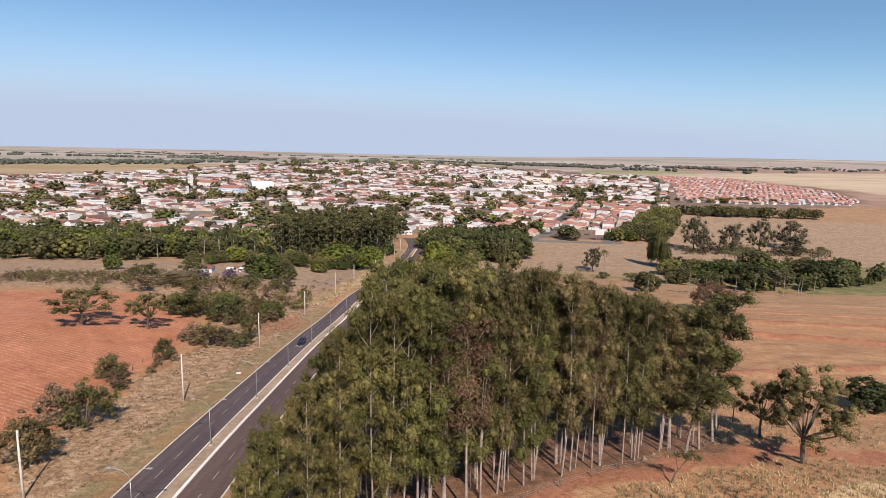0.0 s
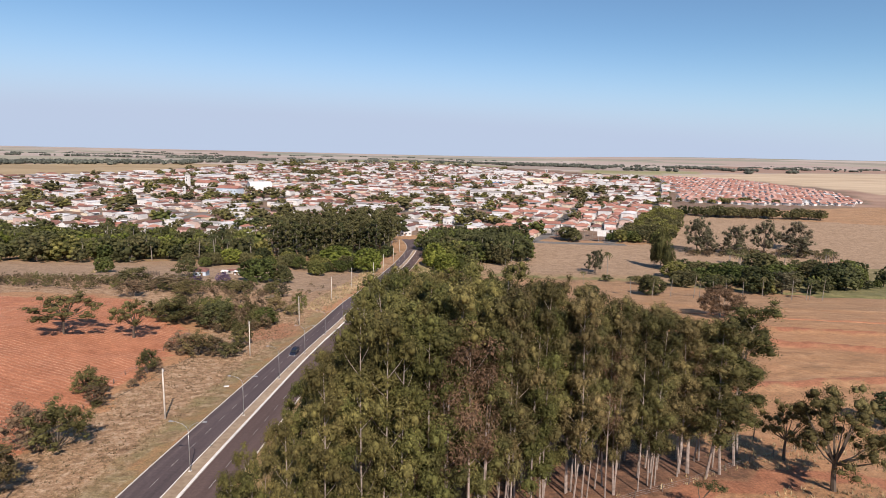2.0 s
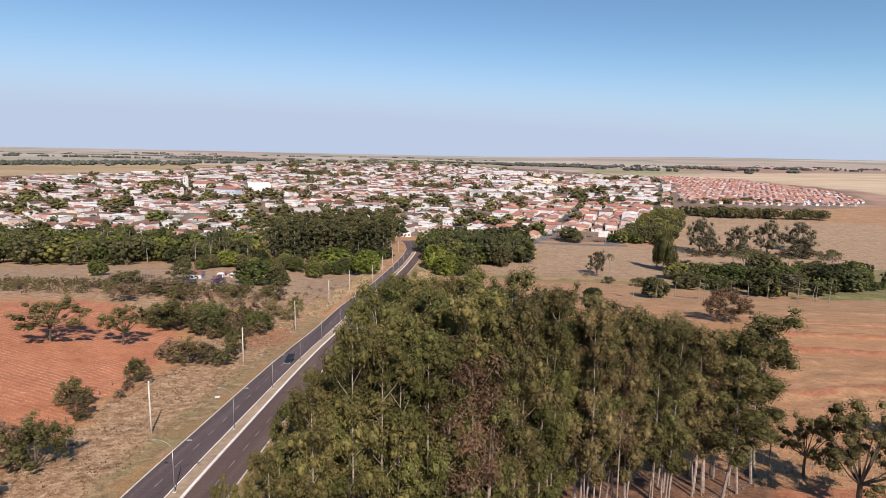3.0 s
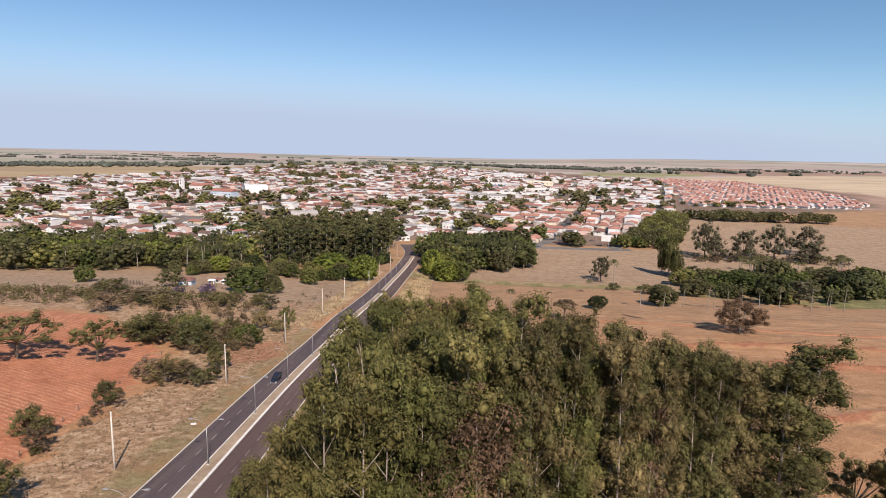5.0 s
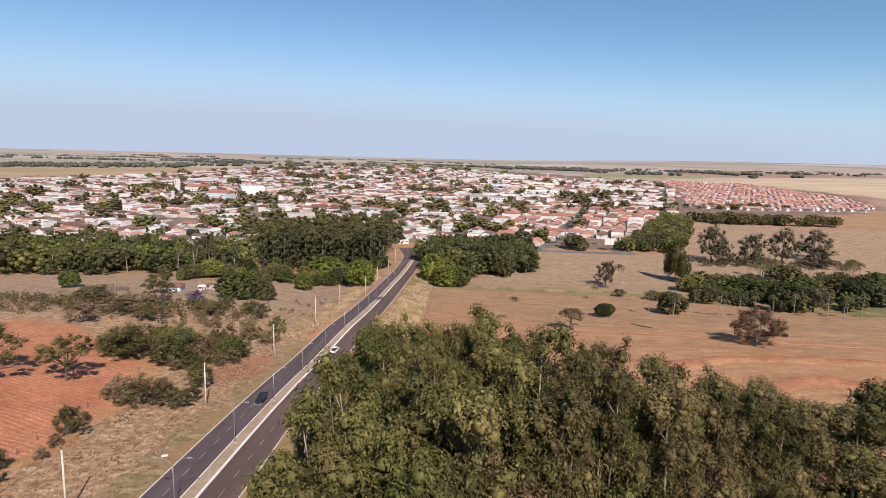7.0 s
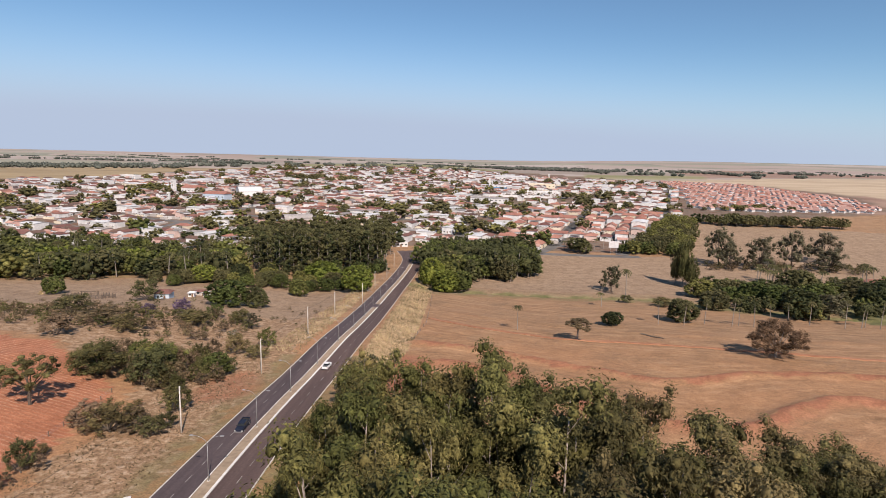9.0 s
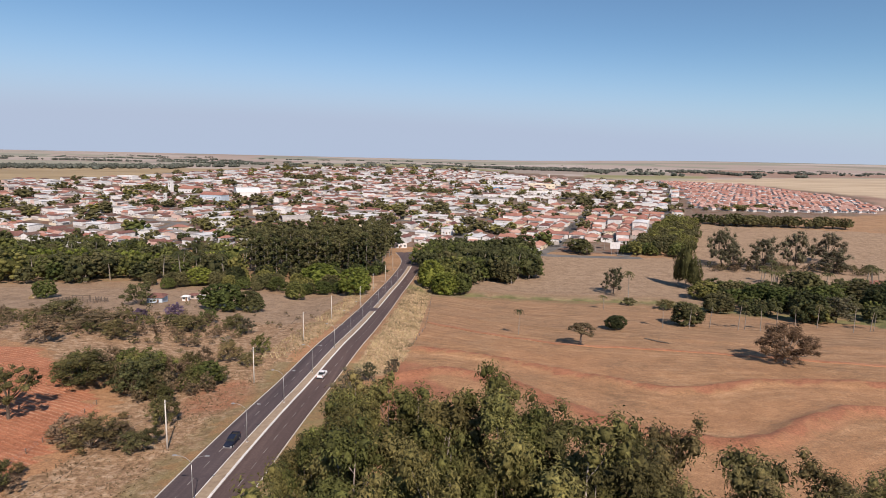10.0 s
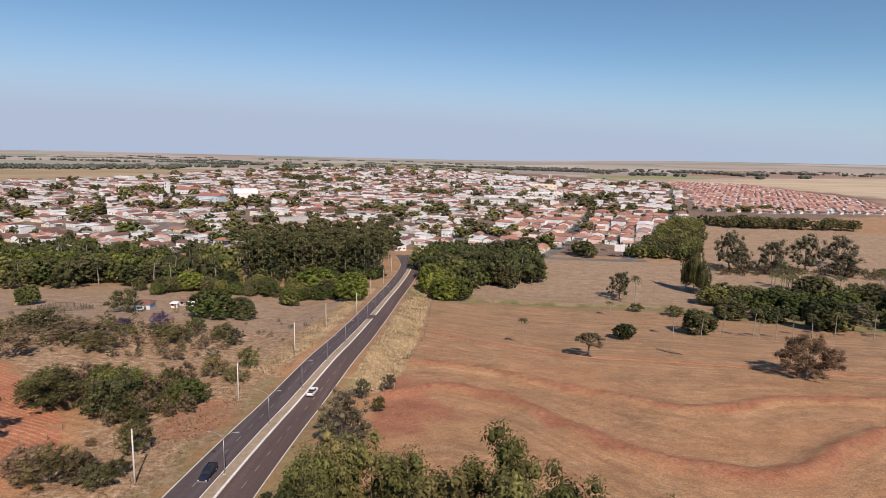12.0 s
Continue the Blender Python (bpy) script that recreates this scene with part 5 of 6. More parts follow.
def street(name, points, half, surface=None, label="grey asphalt street between houses", up=0.22):
    s = Shape()
    rows = []
    pts = [Vector((x, y, 0)) for x, y in points]
    fine = []
    for a, b in zip(pts, pts[1:]):
        n = max(1, int((b - a).length / (8 if half > 2 else 2)))
        fine += [a.lerp(b, k / n) for k in range(n)]
    fine.append(pts[-1])
    for i, p in enumerate(fine):
        way = (fine[min(i + 1, len(fine) - 1)] - fine[max(i - 1, 0)]).normalized()
        n = Vector((way.y, -way.x, 0))
        rows += [p + n * -half, p + n * half]
    verts = []
    for p in rows:
        z = land(p.x, p.y)
        verts += [(p.x, p.y, z - 0.4), (p.x, p.y, z + up)]
    faces = []
    for i in range(len(fine) - 1):
        a = i * 4
        faces += [(a + 1, a + 3, a + 7, a + 5), (a, a + 1, a + 5, a + 4), (a + 3, a + 2, a + 6, a + 7)]
    ob = s.add(verts, faces).link(name, surface or STREET)
    return tagged(ob, label, name.replace("_", " "), kind="structure")


STREET = grained("street_asphalt", (0.10, 0.095, 0.09), (0.19, 0.18, 0.17), 0.15, 0.9)


def clipped(points):
    """The runs of a line that lie in the town."""
    runs, run = [], []
    for p in points:
        if inside(np.array(p[0]), np.array(p[1]), TOWN):
            run.append(p)
        else:
            if len(run) > 2:
                runs.append(run)
            run = []
    if len(run) > 2:
        runs.append(run)
    return runs


for bv in range(-4, 19):
    for run in clipped([town_xy(u, bv * PITCH_V) for u in range(-1150, 780, 10)]):
        street("street", run, 4.2)
for bu in range(-12, 8):
    for run in clipped([town_xy(bu * PITCH_U, v) for v in range(-260, 1260, 10)]):
        street("street", run, 4.2)
street("street", [(-33, 555), (0, 566), (40, 566), (78, 560), (100, 558), (150, 556), (166, 556)], 4.5)
street("street", [(78, 562), (95, 590), (104, 610), (143, 724)], 5.0)
street("street", [(152, 562), (176, 611), (238, 737), (300, 880), (389, 1087)], 5.5)

TRACK_SOIL = grained("red_track_soil", (0.30, 0.135, 0.072), (0.46, 0.235, 0.135), 0.5, 0.95, 0.2)
street("dirt_track", TRACK_FAR, 1.25, TRACK_SOIL, "narrow red dirt track across the dry field", 0.24)

# town trees
TOWN_TREES = [dome_tree(s, LEAF_DARK if s % 4 else LEAF_GREEN, label="round street tree between houses", lift=0.10, pads=14, each=5, size=0.10, clump=0.21, heart=0.85, lumpy=0.24, level=0) for s in (111, 112, 113, 114)]
green_rng = random.Random(31)
places = []
for i in range(3300):
    u, v = green_rng.uniform(-1150, 780), green_rng.uniform(-250, 1240)
    x, y = town_xy(u, v)
    h = green_rng.choice((5, 6, 7, 8, 10, 12, 15)) * green_rng.uniform(0.85, 1.15)
    bare = (60 < x < 260 and y < 820 and i % 5) or (y > 880 and i % 3 == 0)
    h *= 0.8 if y > 880 else 1.0
    if inside(np.array(x), np.array(y), TOWN) and not bare:
        places.append((x, y, h))
CLUSTERS = [(-235, 1150, 100, 30, 34, 12), (-430, 905, 90, 22, 30, 12), (-230, 640, 60, 25, 22, 12), (-340, 760, 60, 20, 14, 10), (200, 900, 20, 12, 5, 12), (-60, 720, 120, 25, 22, 9), (190, 850, 90, 14, 16, 7), (310, 1230, 50, 20, 10, 8), (-180, 1000, 60, 20, 10, 9)]
CLUSTERS += [(-500, 700, 100, 40, 22, 10), (40, 660, 60, 20, 14, 9), (400, 885, 80, 14, 30, 8), (-180, 605, 60, 18, 20, 11), (-90, 800, 110, 18, 20, 10), (-20, 1000, 60, 18, 16, 11), (250, 1010, 60, 16, 10, 9), (110, 760, 50, 16, 10, 9)]
for cx, cy, rx, ry, n, h in CLUSTERS:
    for _ in range(n):
        places.append((cx + green_rng.gauss(0, 0.5) * rx, cy + green_rng.gauss(0, 0.5) * ry, h * green_rng.uniform(0.75, 1.2)))
places.append((236, 946, 20))
places.append((-390, 1470, 17))
places.append((-415, 1475, 13))
places.sort(key=lambda p: p[1])
far_spots = []
for i, (x, y, h) in enumerate(places):
    m = tree_pose(x, y, h, h * green_rng.uniform(1.0, 1.5), i * 0.77)
    if i < 60:
        tagged(copy_thing(TOWN_TREES[i % 4], m), group="street trees")
    else:
        far_spots.append((TOWN_TREES[i % 4], m))
joined("street_trees", far_spots, "many dark green trees scattered between far houses", "trees")

# far woods on the plain
fv, ff = [], []
wood_rng = np.random.default_rng(17)
BELTS_WEST = [((-1000, 1325), (-630, 1455), 55, 420), ((-2600, 800), (-1000, 1330), 60, 300), ((-645, 1500), (-525, 1530), 16, 50), ((-1830, 2860), (-1185, 2780), 130, 300), ((-1740, 3580), (-1540, 3970), 60, 60), ((-2800, 3960), (-2760, 4110), 50, 30), ((-445, 3250), (-128, 2970), 60, 110), ((-128, 2970), (123, 2460), 90, 220), ((123, 2460), (289, 2040), 90, 220), ((289, 2040), (420, 1640), 90, 220)]
BELTS_EAST = [((-52, 1571), (60, 1590), 14, 36), ((450, 1555), (545, 1596), 26, 40), ((545, 1596), (592, 1510), 16, 20), ((865, 2090), (765, 1680), 60, 90), ((770, 1680), (860, 1720), 40, 60), ((1370, 2520), (1440, 2380), 90, 70), ((2100, 3800), (2920, 4100), 130, 160), ((890, 1580), (940, 1590), 12, 14), ((700, 1500), (760, 1500), 12, 12), ((-700, 1520), (-380, 1560), 10, 20), ((-330, 1545), (-40, 1620), 22, 60)]
SMALL_BELTS = []
for _ in range(90):
    y = float(wood_rng.uniform(1750, 4300))
    x, half = float(wood_rng.uniform(-0.78, 0.78)) * y, float(wood_rng.uniform(20, 190))
    tilt = float(wood_rng.normal()) * 60
    SMALL_BELTS.append(((x - half, y - tilt), (x + half, y + tilt), float(wood_rng.uniform(8, 45)), int(half * 0.28) + 4))
for (ax, ay), (bx, by), wide, n in BELTS_WEST + BELTS_EAST + SMALL_BELTS:
    knots = wood_rng.uniform(0, 1, max(3, n // 9))
    t = np.clip(wood_rng.choice(knots, n) + wood_rng.normal(size=n) * 0.035, 0, 1)
    px, py = ax + (bx - ax) * t, ay + (by - ay) * t + wood_rng.normal(size=n) * wide * 0.5
    pz = np.array([land(a, b) for a, b in zip(px, py)])
    centres = np.stack([px, py, pz + 4], 1)
    v, f = leaf_cloud(wood_rng, centres, wood_rng.uniform(3.5, 8.5, n), 9, 3.0, 0.1, 0.75, 0.6, 0.8)
    ff += (f + len(fv)).tolist()
    fv += v.tolist()
# the leaf colour carries the haze over the far belts
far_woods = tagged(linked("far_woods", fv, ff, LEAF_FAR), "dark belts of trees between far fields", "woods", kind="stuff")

# ---- vehicles ----
def pickup(paint, name, label):
    """A pickup truck along y, its nose towards +y, about 5.2 m long."""
    root = thing(name, label, "car")
    body = Shape()
    body.box(0, 0, 0.70, 1.80, 5.1, 0.55, taper=0.97)
    body.box(0, 1.75, 1.04, 1.70, 1.45, 0.20, taper=0.90)
    for x in (-0.82, 0.82):
        body.box(x, -1.70, 1.08, 0.10, 1.65, 0.28)
    body.box(0, -2.49, 1.08, 1.70, 0.10, 0.28)
    body.link("body", paint, root)
    Shape().box(0, 0.05, 1.66, 1.40, 1.65, 0.09, taper=0.92).link("roof", paint, root)
    for y, tilt in ((0.98, -0.30), (-0.80, 0.14)):
        s = Shape()
        s.add([(-0.74, y, 1.03), (0.74, y, 1.03), (0.64, y + tilt, 1.62), (-0.64, y + tilt, 1.62), (-0.74, y - 0.04, 1.03), (0.74, y - 0.04, 1.03), (0.64, y + tilt - 0.04, 1.62), (-0.64, y + tilt - 0.04, 1.62)],
              [(0, 1, 2, 3), (7, 6, 5, 4), (0, 4, 5, 1), (1, 5, 6, 2), (2, 6, 7, 3), (3, 7, 4, 0)])
        s.link("windscreen" if y > 0 else "rear_window", CAR_GLASS, root)
    for side in (-1, 1):
        s = Shape()
        a, b = side * 0.80, side * 0.68
        s.add([(a, -0.78, 1.03), (a, 0.96, 1.03), (b, 0.66, 1.62), (b, -0.64, 1.62), (a * 0.95, -0.78, 1.03), (a * 0.95, 0.96, 1.03), (b * 0.95, 0.66, 1.62), (b * 0.95, -0.64, 1.62)],
              [(0, 1, 2, 3), (7, 6, 5, 4), (0, 4, 5, 1), (1, 5, 6, 2), (2, 6, 7, 3), (3, 7, 4, 0)])
        s.link("side_window", CAR_GLASS, root)
        Shape().box(side * 0.98, 0.80, 1.10, 0.16, 0.10, 0.13).link("mirror", paint, root)
        Shape().box(side * 0.74, 2.54, 0.80, 0.30, 0.06, 0.18).link("headlight", LAMP_GLASS, root)
        Shape().box(side * 0.80, -2.55, 0.90, 0.16, 0.05, 0.30).link("tail_light", RED_LAMP, root)
        for y in (-1.55, 1.60):
            wheel = Shape().tube([(side * 0.72, y, 0.36), (side * 0.94, y, 0.36)], [0.36, 0.36], 14).link("wheel", RUBBER, root, smooth=False)
            Shape().tube([(side * 0.935, y, 0.36), (side * 0.955, y, 0.36)], [0.20, 0.19], 10).link("rim", CHROME, wheel)
    Shape().box(0, 2.58, 0.56, 1.70, 0.10, 0.20).link("bumper", CHROME, root)
    Shape().box(0, -2.60, 0.56, 1.70, 0.10, 0.18).link("bumper", CHROME, root)
    Shape().box(0, -1.70, 0.99, 1.50, 1.50, 0.04).link("load_bed", RUBBER, root)
    return root


def park(car, side, y, turn=0.0):
    x = float(road_x(y)) + side
    slope = float(ground(np.array(x), np.array(y + 2.0)) - ground(np.array(x), np.array(y - 2.0))) / 4
    car.matrix_basis = pose(x, y, float(ground(np.array(x), np.array(y))) + 0.10, rx=math.degrees(math.atan(slope)), rz=turn - math.degrees(math.atan(float(road_x(y + 1) - road_x(y)))))


park(pickup(CAR_WHITE, "pickup_truck", "white pickup truck driving on the asphalt carriageway"), 3.2, 222.0)
park(pickup(CAR_DARK, "pickup_truck", "dark blue pickup truck driving on the asphalt carriageway"), -3.4, 173.5, 180)


# ---- landmarks of the town ----
def stand(root, x, y, turn=0.0):
    root.matrix_basis = pose(x, y, land(x, y), rz=turn)
    return root


def barrel_hall(name, label, wide, long, wall, rise, roof_mat, wall_mat, open_front=False):
    """A hall under a round roof; its ridge runs along y."""
    root = thing(name, label, "hall")
    s = Shape()
    for x in (-1, 1):
        s.box(x * (wide / 2 - 0.12), 0, wall / 2 - 0.4, 0.24, long, wall + 0.8)
    s.box(0, long / 2 - 0.12, wall / 2 - 0.4, wide - 0.5, 0.24, wall + 0.8)
    if not open_front:
        s.box(0, -long / 2 + 0.12, wall / 2 - 0.4, wide - 0.5, 0.24, wall + 0.8)
    s.link("wall", wall_mat, root)
    n = 12
    arc = [(-math.cos(math.pi * k / n) * (wide / 2 + 0.3), wall + math.sin(math.pi * k / n) * rise) for k in range(n + 1)]
    inner = [(a * 0.985, z - 0.18) for a, z in arc]
    r = Shape()
    verts = [(a, y, z) for y in (-long / 2 - 0.4, long / 2 + 0.4) for ring in (arc, inner) for a, z in ring]
    m = n + 1
    faces = []
    for k in range(n):
        faces += [(k, k + 1, 2 * m + k + 1, 2 * m + k), (m + k + 1, m + k, 3 * m + k, 3 * m + k + 1), (k + 1, k, m + k, m + k + 1), (2 * m + k, 2 * m + k + 1, 3 * m + k + 1, 3 * m + k)]
    r.add(verts, faces).link("roof", roof_mat, root)
    for y in ([long / 2] if open_front else [-long / 2, long / 2]):
        g = Shape()
        half = [(a * 0.98, y, z - 0.2) for a, z in arc]
        back = [(a * 0.98, y + 0.15, z - 0.2) for a, z in arc]
        g.add(half + back, [tuple(range(m)), tuple(range(2 * m - 1, m - 1, -1))] + [(k, k + m, k + m + 1, k + 1) for k in range(n)]).link("gable", wall_mat, root)
    if not open_front:
        for k in range(4):
            Shape().box(-wide / 2 + wide * (k + 0.5) / 4, -long / 2 - 0.05, wall * 0.55, wide * 0.12, 0.12, 1.4).link("window", WINDOW_DARK, root)
    return root


def block(name, label, wide, deep, high, wall_mat, roof_mat, pitched=0.0, windows=5, category="building", floors=1, band=None):
    """A larger building: walls, roof with parapet or pitch, rows of windows, a door."""
    root = thing(name, label, category)
    Shape().box(0, 0, high / 2 - 0.6, wide, deep, high + 1.2).link("wall", wall_mat, root)
    if pitched:
        x, y = wide / 2 + 0.5, deep / 2 + 0.5
        Shape().add([(-x, -y, high), (x, -y, high), (x, y, high), (-x, y, high), (-x, 0, high + pitched), (x, 0, high + pitched)],
                    [(0, 1, 5, 4), (2, 3, 4, 5), (3, 0, 4), (1, 2, 5), (3, 2, 1, 0)]).link("roof", roof_mat, root)
    else:
        Shape().box(0, 0, high + 0.05, wide - 0.5, deep - 0.5, 0.14).link("roof", roof_mat, root)
        p = Shape()
        for sx, sy, cx, cy in ((wide, 0.2, 0, -deep / 2 + 0.1), (wide, 0.2, 0, deep / 2 - 0.1), (0.2, deep - 0.4, -wide / 2 + 0.1, 0), (0.2, deep - 0.4, wide / 2 - 0.1, 0)):
            p.box(cx, cy, high + 0.35, sx, sy, 0.7)
        p.link("parapet", wall_mat, root)
    for f in range(floors):
        for k in range(windows):
            Shape().box(-wide / 2 + wide * (k + 0.5) / windows, -deep / 2 - 0.03, high * (f + 0.55) / floors, min(1.8, wide / windows * 0.5), 0.12, 1.2).link("window", WINDOW_DARK, root)
    Shape().box(wide * 0.05, -deep / 2 - 0.03, 1.05, 1.6, 0.12, 2.1).link("door", DOOR_BROWN, root)
    if band:
        Shape().box(0, -deep / 2 - 0.06, high * 0.25, wide * 0.98, 0.1, high * 0.4).link("painted_band", band, root)
    return root


def tower(name, label, wide, high, wall_mat, cap_mat, cap=2.5):
    root = thing(name, label, "tower")
    Shape().box(0, 0, high / 2 - 0.5, wide, wide, high + 1).link("shaft", wall_mat, root)
    Shape().box(0, 0, high + 0.15, wide * 1.15, wide * 1.15, 0.3).link("cornice", wall_mat, root)
    if cap:
        Shape().box(0, 0, high + 0.3 + cap / 2, wide, wide, cap, taper=0.12).link("cap", cap_mat, root)
    for z in (0.62, 0.82):
        Shape().box(0, -wide / 2 - 0.02, high * z, wide * 0.3, 0.12, wide * 0.5).link("opening", WINDOW_DARK, root)
    return root


WHITE, CREAM, BLUE, BLOCKY = WALLS[0], WALLS[1], WALLS[3], WALLS[4]
stand(tower("church_tower", "white rendered church tower with a small cap", 5.2, 20, WHITE, ROOFS[3], 3.5), -390, 880, -20)
stand(block("church_nave", "white rendered church nave with a red tile roof", 34, 16, 9, WHITE, ROOFS[0], 3.5, 6, "church"), -362, 884, -20)
stand(tower("white_tower", "slim white rendered tower between houses", 3.0, 12, WHITE, WHITE, 1.0), -356, 793, -20)
stand(block("assembly_hall", "white and blue hall with an orange tile roof", 32, 17, 8, BLUE, ROOFS[0], 3.5, 6, "hall"), -307, 826, -14)
stand(barrel_hall("sports_hall", "white sports hall with a round metal roof", 28, 31, 7, 6, ROOFS[4], WHITE), -283, 880, -62)
stand(barrel_hall("warehouse", "grey warehouse with a round sheet roof and open front", 17, 30, 4.5, 4.2, ROOFS[3], BLOCKY, True), -166, 690, -62)
stand(block("white_building", "white two-storey building with a flat roof", 18, 16, 10, WHITE, ROOFS[3], 0, 5, floors=2), -226, 637, -12)
stand(block("cream_building", "long cream building with a low white roof", 70, 16, 5, CREAM, ROOFS[4], 1.0, 10), -474, 960, -18)
stand(block("blue_building", "long white building with a blue painted front", 58, 14, 6, WHITE, ROOFS[4], 1.0, 8, band=BLUE_PAINT), -416, 1034, -18)
stand(block("white_building", "flat white building at the town's upper edge", 34, 14, 6, WHITE, ROOFS[4], 0, 6), -566, 1092, -18)
stand(tower("water_tower", "slim white tower beside a blue-fronted building", 3.6, 18, WHITE, WHITE, 0), 73, 1117, -10)
stand(block("blue_building", "white building with a blue painted front", 36, 16, 6, WHITE, ROOFS[4], 0.8, 6, band=BLUE_PAINT), 94, 1114, -10)
stand(block("long_building", "long white building with a low sheet roof", 52, 26, 6.5, WHITE, ROOFS[3], 1.2, 9), 59, 912, -14)
stand(block("factory", "pale factory building with a white sheet roof", 62, 36, 8, WHITE, ROOFS[4], 2.6, 8), 127, 1290, -10)
stand(block("cream_building", "cream building with a flat roof by an open yard", 48, 22, 7, CREAM, ROOFS[4], 0, 7), 171, 1144, -10)
stand(tower("water_tower", "slim white tower above low roofs", 4.4, 12, WHITE, WHITE, 0), 214, 1328, -10)
stand(block("white_building", "flat white building among tile roofs", 24, 12, 6, WHITE, ROOFS[4], 0, 5, floors=2), 164, 846, -20)
stand(block("gatehouse", "white gatehouse with a flat canopy at the road's end", 14, 6, 3.4, WHITE, ROOFS[4], 0, 4), -44, 580, 8)
wall_ring = thing("cemetery_wall", "long white rendered wall round a cemetery", "wall", at=(0, 0, 0))
ring = [(70, 985), (172, 975), (190, 1055), (84, 1070)]
for (ax, ay), (bx, by) in zip(ring, ring[1:] + ring[:1]):
    n = 8
    for k in range(n):
        a, b = Vector((ax, ay, 0)).lerp(Vector((bx, by, 0)), k / n), Vector((ax, ay, 0)).lerp(Vector((bx, by, 0)), (k + 1) / n)
        za, zb = land(a.x, a.y), land(b.x, b.y)
        w = (b - a).normalized().cross((0, 0, 1)) * 0.12
        s = Shape()
        s.add([(*(a + w).xy, za - 0.5), (*(b + w).xy, zb - 0.5), (*(b - w).xy, zb - 0.5), (*(a - w).xy, za - 0.5), (*(a + w).xy, za + 3.2), (*(b + w).xy, zb + 3.2), (*(b - w).xy, zb + 3.2), (*(a - w).xy, za + 3.2)],
              [(3, 2, 1, 0), (4, 5, 6, 7), (0, 1, 5, 4), (1, 2, 6, 5), (2, 3, 7, 6), (3, 0, 4, 7)])
        s.link("panel", WHITE, wall_ring)
tombs = Shape()
tomb_rng = random.Random(6)
for i in range(260):
    a, b = tomb_rng.random(), tomb_rng.random()
    x, y = 76 + 100 * a + 12 * b, 990 - 10 * a + 72 * b
    tombs.box(x, y, land(x, y) + 0.4, tomb_rng.uniform(1, 2.4), tomb_rng.uniform(1.5, 2.6), tomb_rng.uniform(0.9, 2.6))
tagged(tombs.link("tombs", WALLS[0]), "many small pale tombs inside a walled cemetery", "tombs", kind="stuff")

board = thing("billboard", "large plain white billboard on two posts by the square", "billboard")
Shape().box(0, 0, 8.6, 8.4, 0.25, 6.0).link("panel", WHITE, board)
for x in (-2.6, 2.6):
    Shape().tube([(x, 0.25, -0.5), (x, 0.25, 11.2)], [0.18, 0.16], 8).link("post", GALVANISED, board)
stand(board, 146, 567, -6)

# ---- farm by the stream ----
def cottage(name, label, wide, deep, high, wall_mat, roof_mat, rise=1.6):
    root = thing(name, label, "house")
    Shape().box(0, 0, high / 2 - 0.4, wide, deep, high + 0.8).link("wall", wall_mat, root)
    x, y = wide / 2 + 0.6, deep / 2 + 0.6
    Shape().add([(-x, -y, high), (x, -y, high), (x, y, high), (-x, y, high), (-x * 0.5, 0, high + rise), (x * 0.5, 0, high + rise)],
                [(0, 1, 5, 4), (2, 3, 4, 5), (3, 0, 4), (1, 2, 5), (3, 2, 1, 0)]).link("roof", roof_mat, root)
    Shape().box(-wide * 0.22, -deep / 2 - 0.02, 1.5, 1.2, 0.12, 1.1).link("window", WINDOW_DARK, root)
    Shape().box(wide * 0.2, -deep / 2 - 0.02, 1.05, 0.9, 0.12, 2.1).link("door", DOOR_BROWN, root)
    return root


stand(cottage("farm_cottage", "small white and blue cottage with a red tile roof", 7, 7, 3.0, BLUE, ROOFS[1]), -140.5, 336, 6)
stand(cottage("farm_shed", "small white shed with a pale roof", 2.8, 3, 2.2, WHITE, ROOFS[4], 0.7), -129.8, 343, 10)
stand(cottage("farm_shed", "small white shed with a pale roof", 2.6, 3, 2.2, WHITE, ROOFS[4], 0.7), -124.2, 348, -8)
stand(cottage("farm_shed", "low brown shed with a rusty tile roof", 6, 4, 2.2, BLOCKY, ROOFS[1], 0.8), -128, 351, 4)
stand(cottage("garden_house", "yellow house with an orange tile roof among trees", 10, 8, 5.6, CREAM, ROOFS[0], 2.0), -183, 526, 12)
stand(cottage("farmhouse", "large farmhouse with a broad orange tile roof", 24, 14, 4.0, WHITE, ROOFS[0], 3.4), 297, 452, -6)
stand(cottage("farmhouse_annex", "white farmhouse annex with a brown tile roof", 10, 8, 4.4, WHITE, ROOFS[2], 2.0), 279, 455, 4)
for x, y in ((-163.8, 299.5), (-204.6, 339.5)):
    heap = thing("hay_heap", "pale conical heap of dry hay", "hay heap")
    v, f = leaf_cloud(np.random.default_rng(3), [(0, 0, 0.5), (0.7, 0.2, 0.4), (-0.7, -0.1, 0.4), (0, 0.1, 1.1), (0.1, 0, 1.6)], [1.0, 0.9, 0.9, 0.8, 0.5], 90, 0.5, 0.5, 0.9, 0.2)
    linked("straw", v, f, LEAF_STRAW, heap)
    heap.scale = (1.7, 1.7, 1.7)
    stand(heap, x, y)
corral = thing("corral", "grey timber corral of posts and rails", "corral", at=(0, 0, 0))
rim = [(-183, 325), (-175, 322), (-165, 325), (-163, 333), (-172, 338), (-182, 334)]
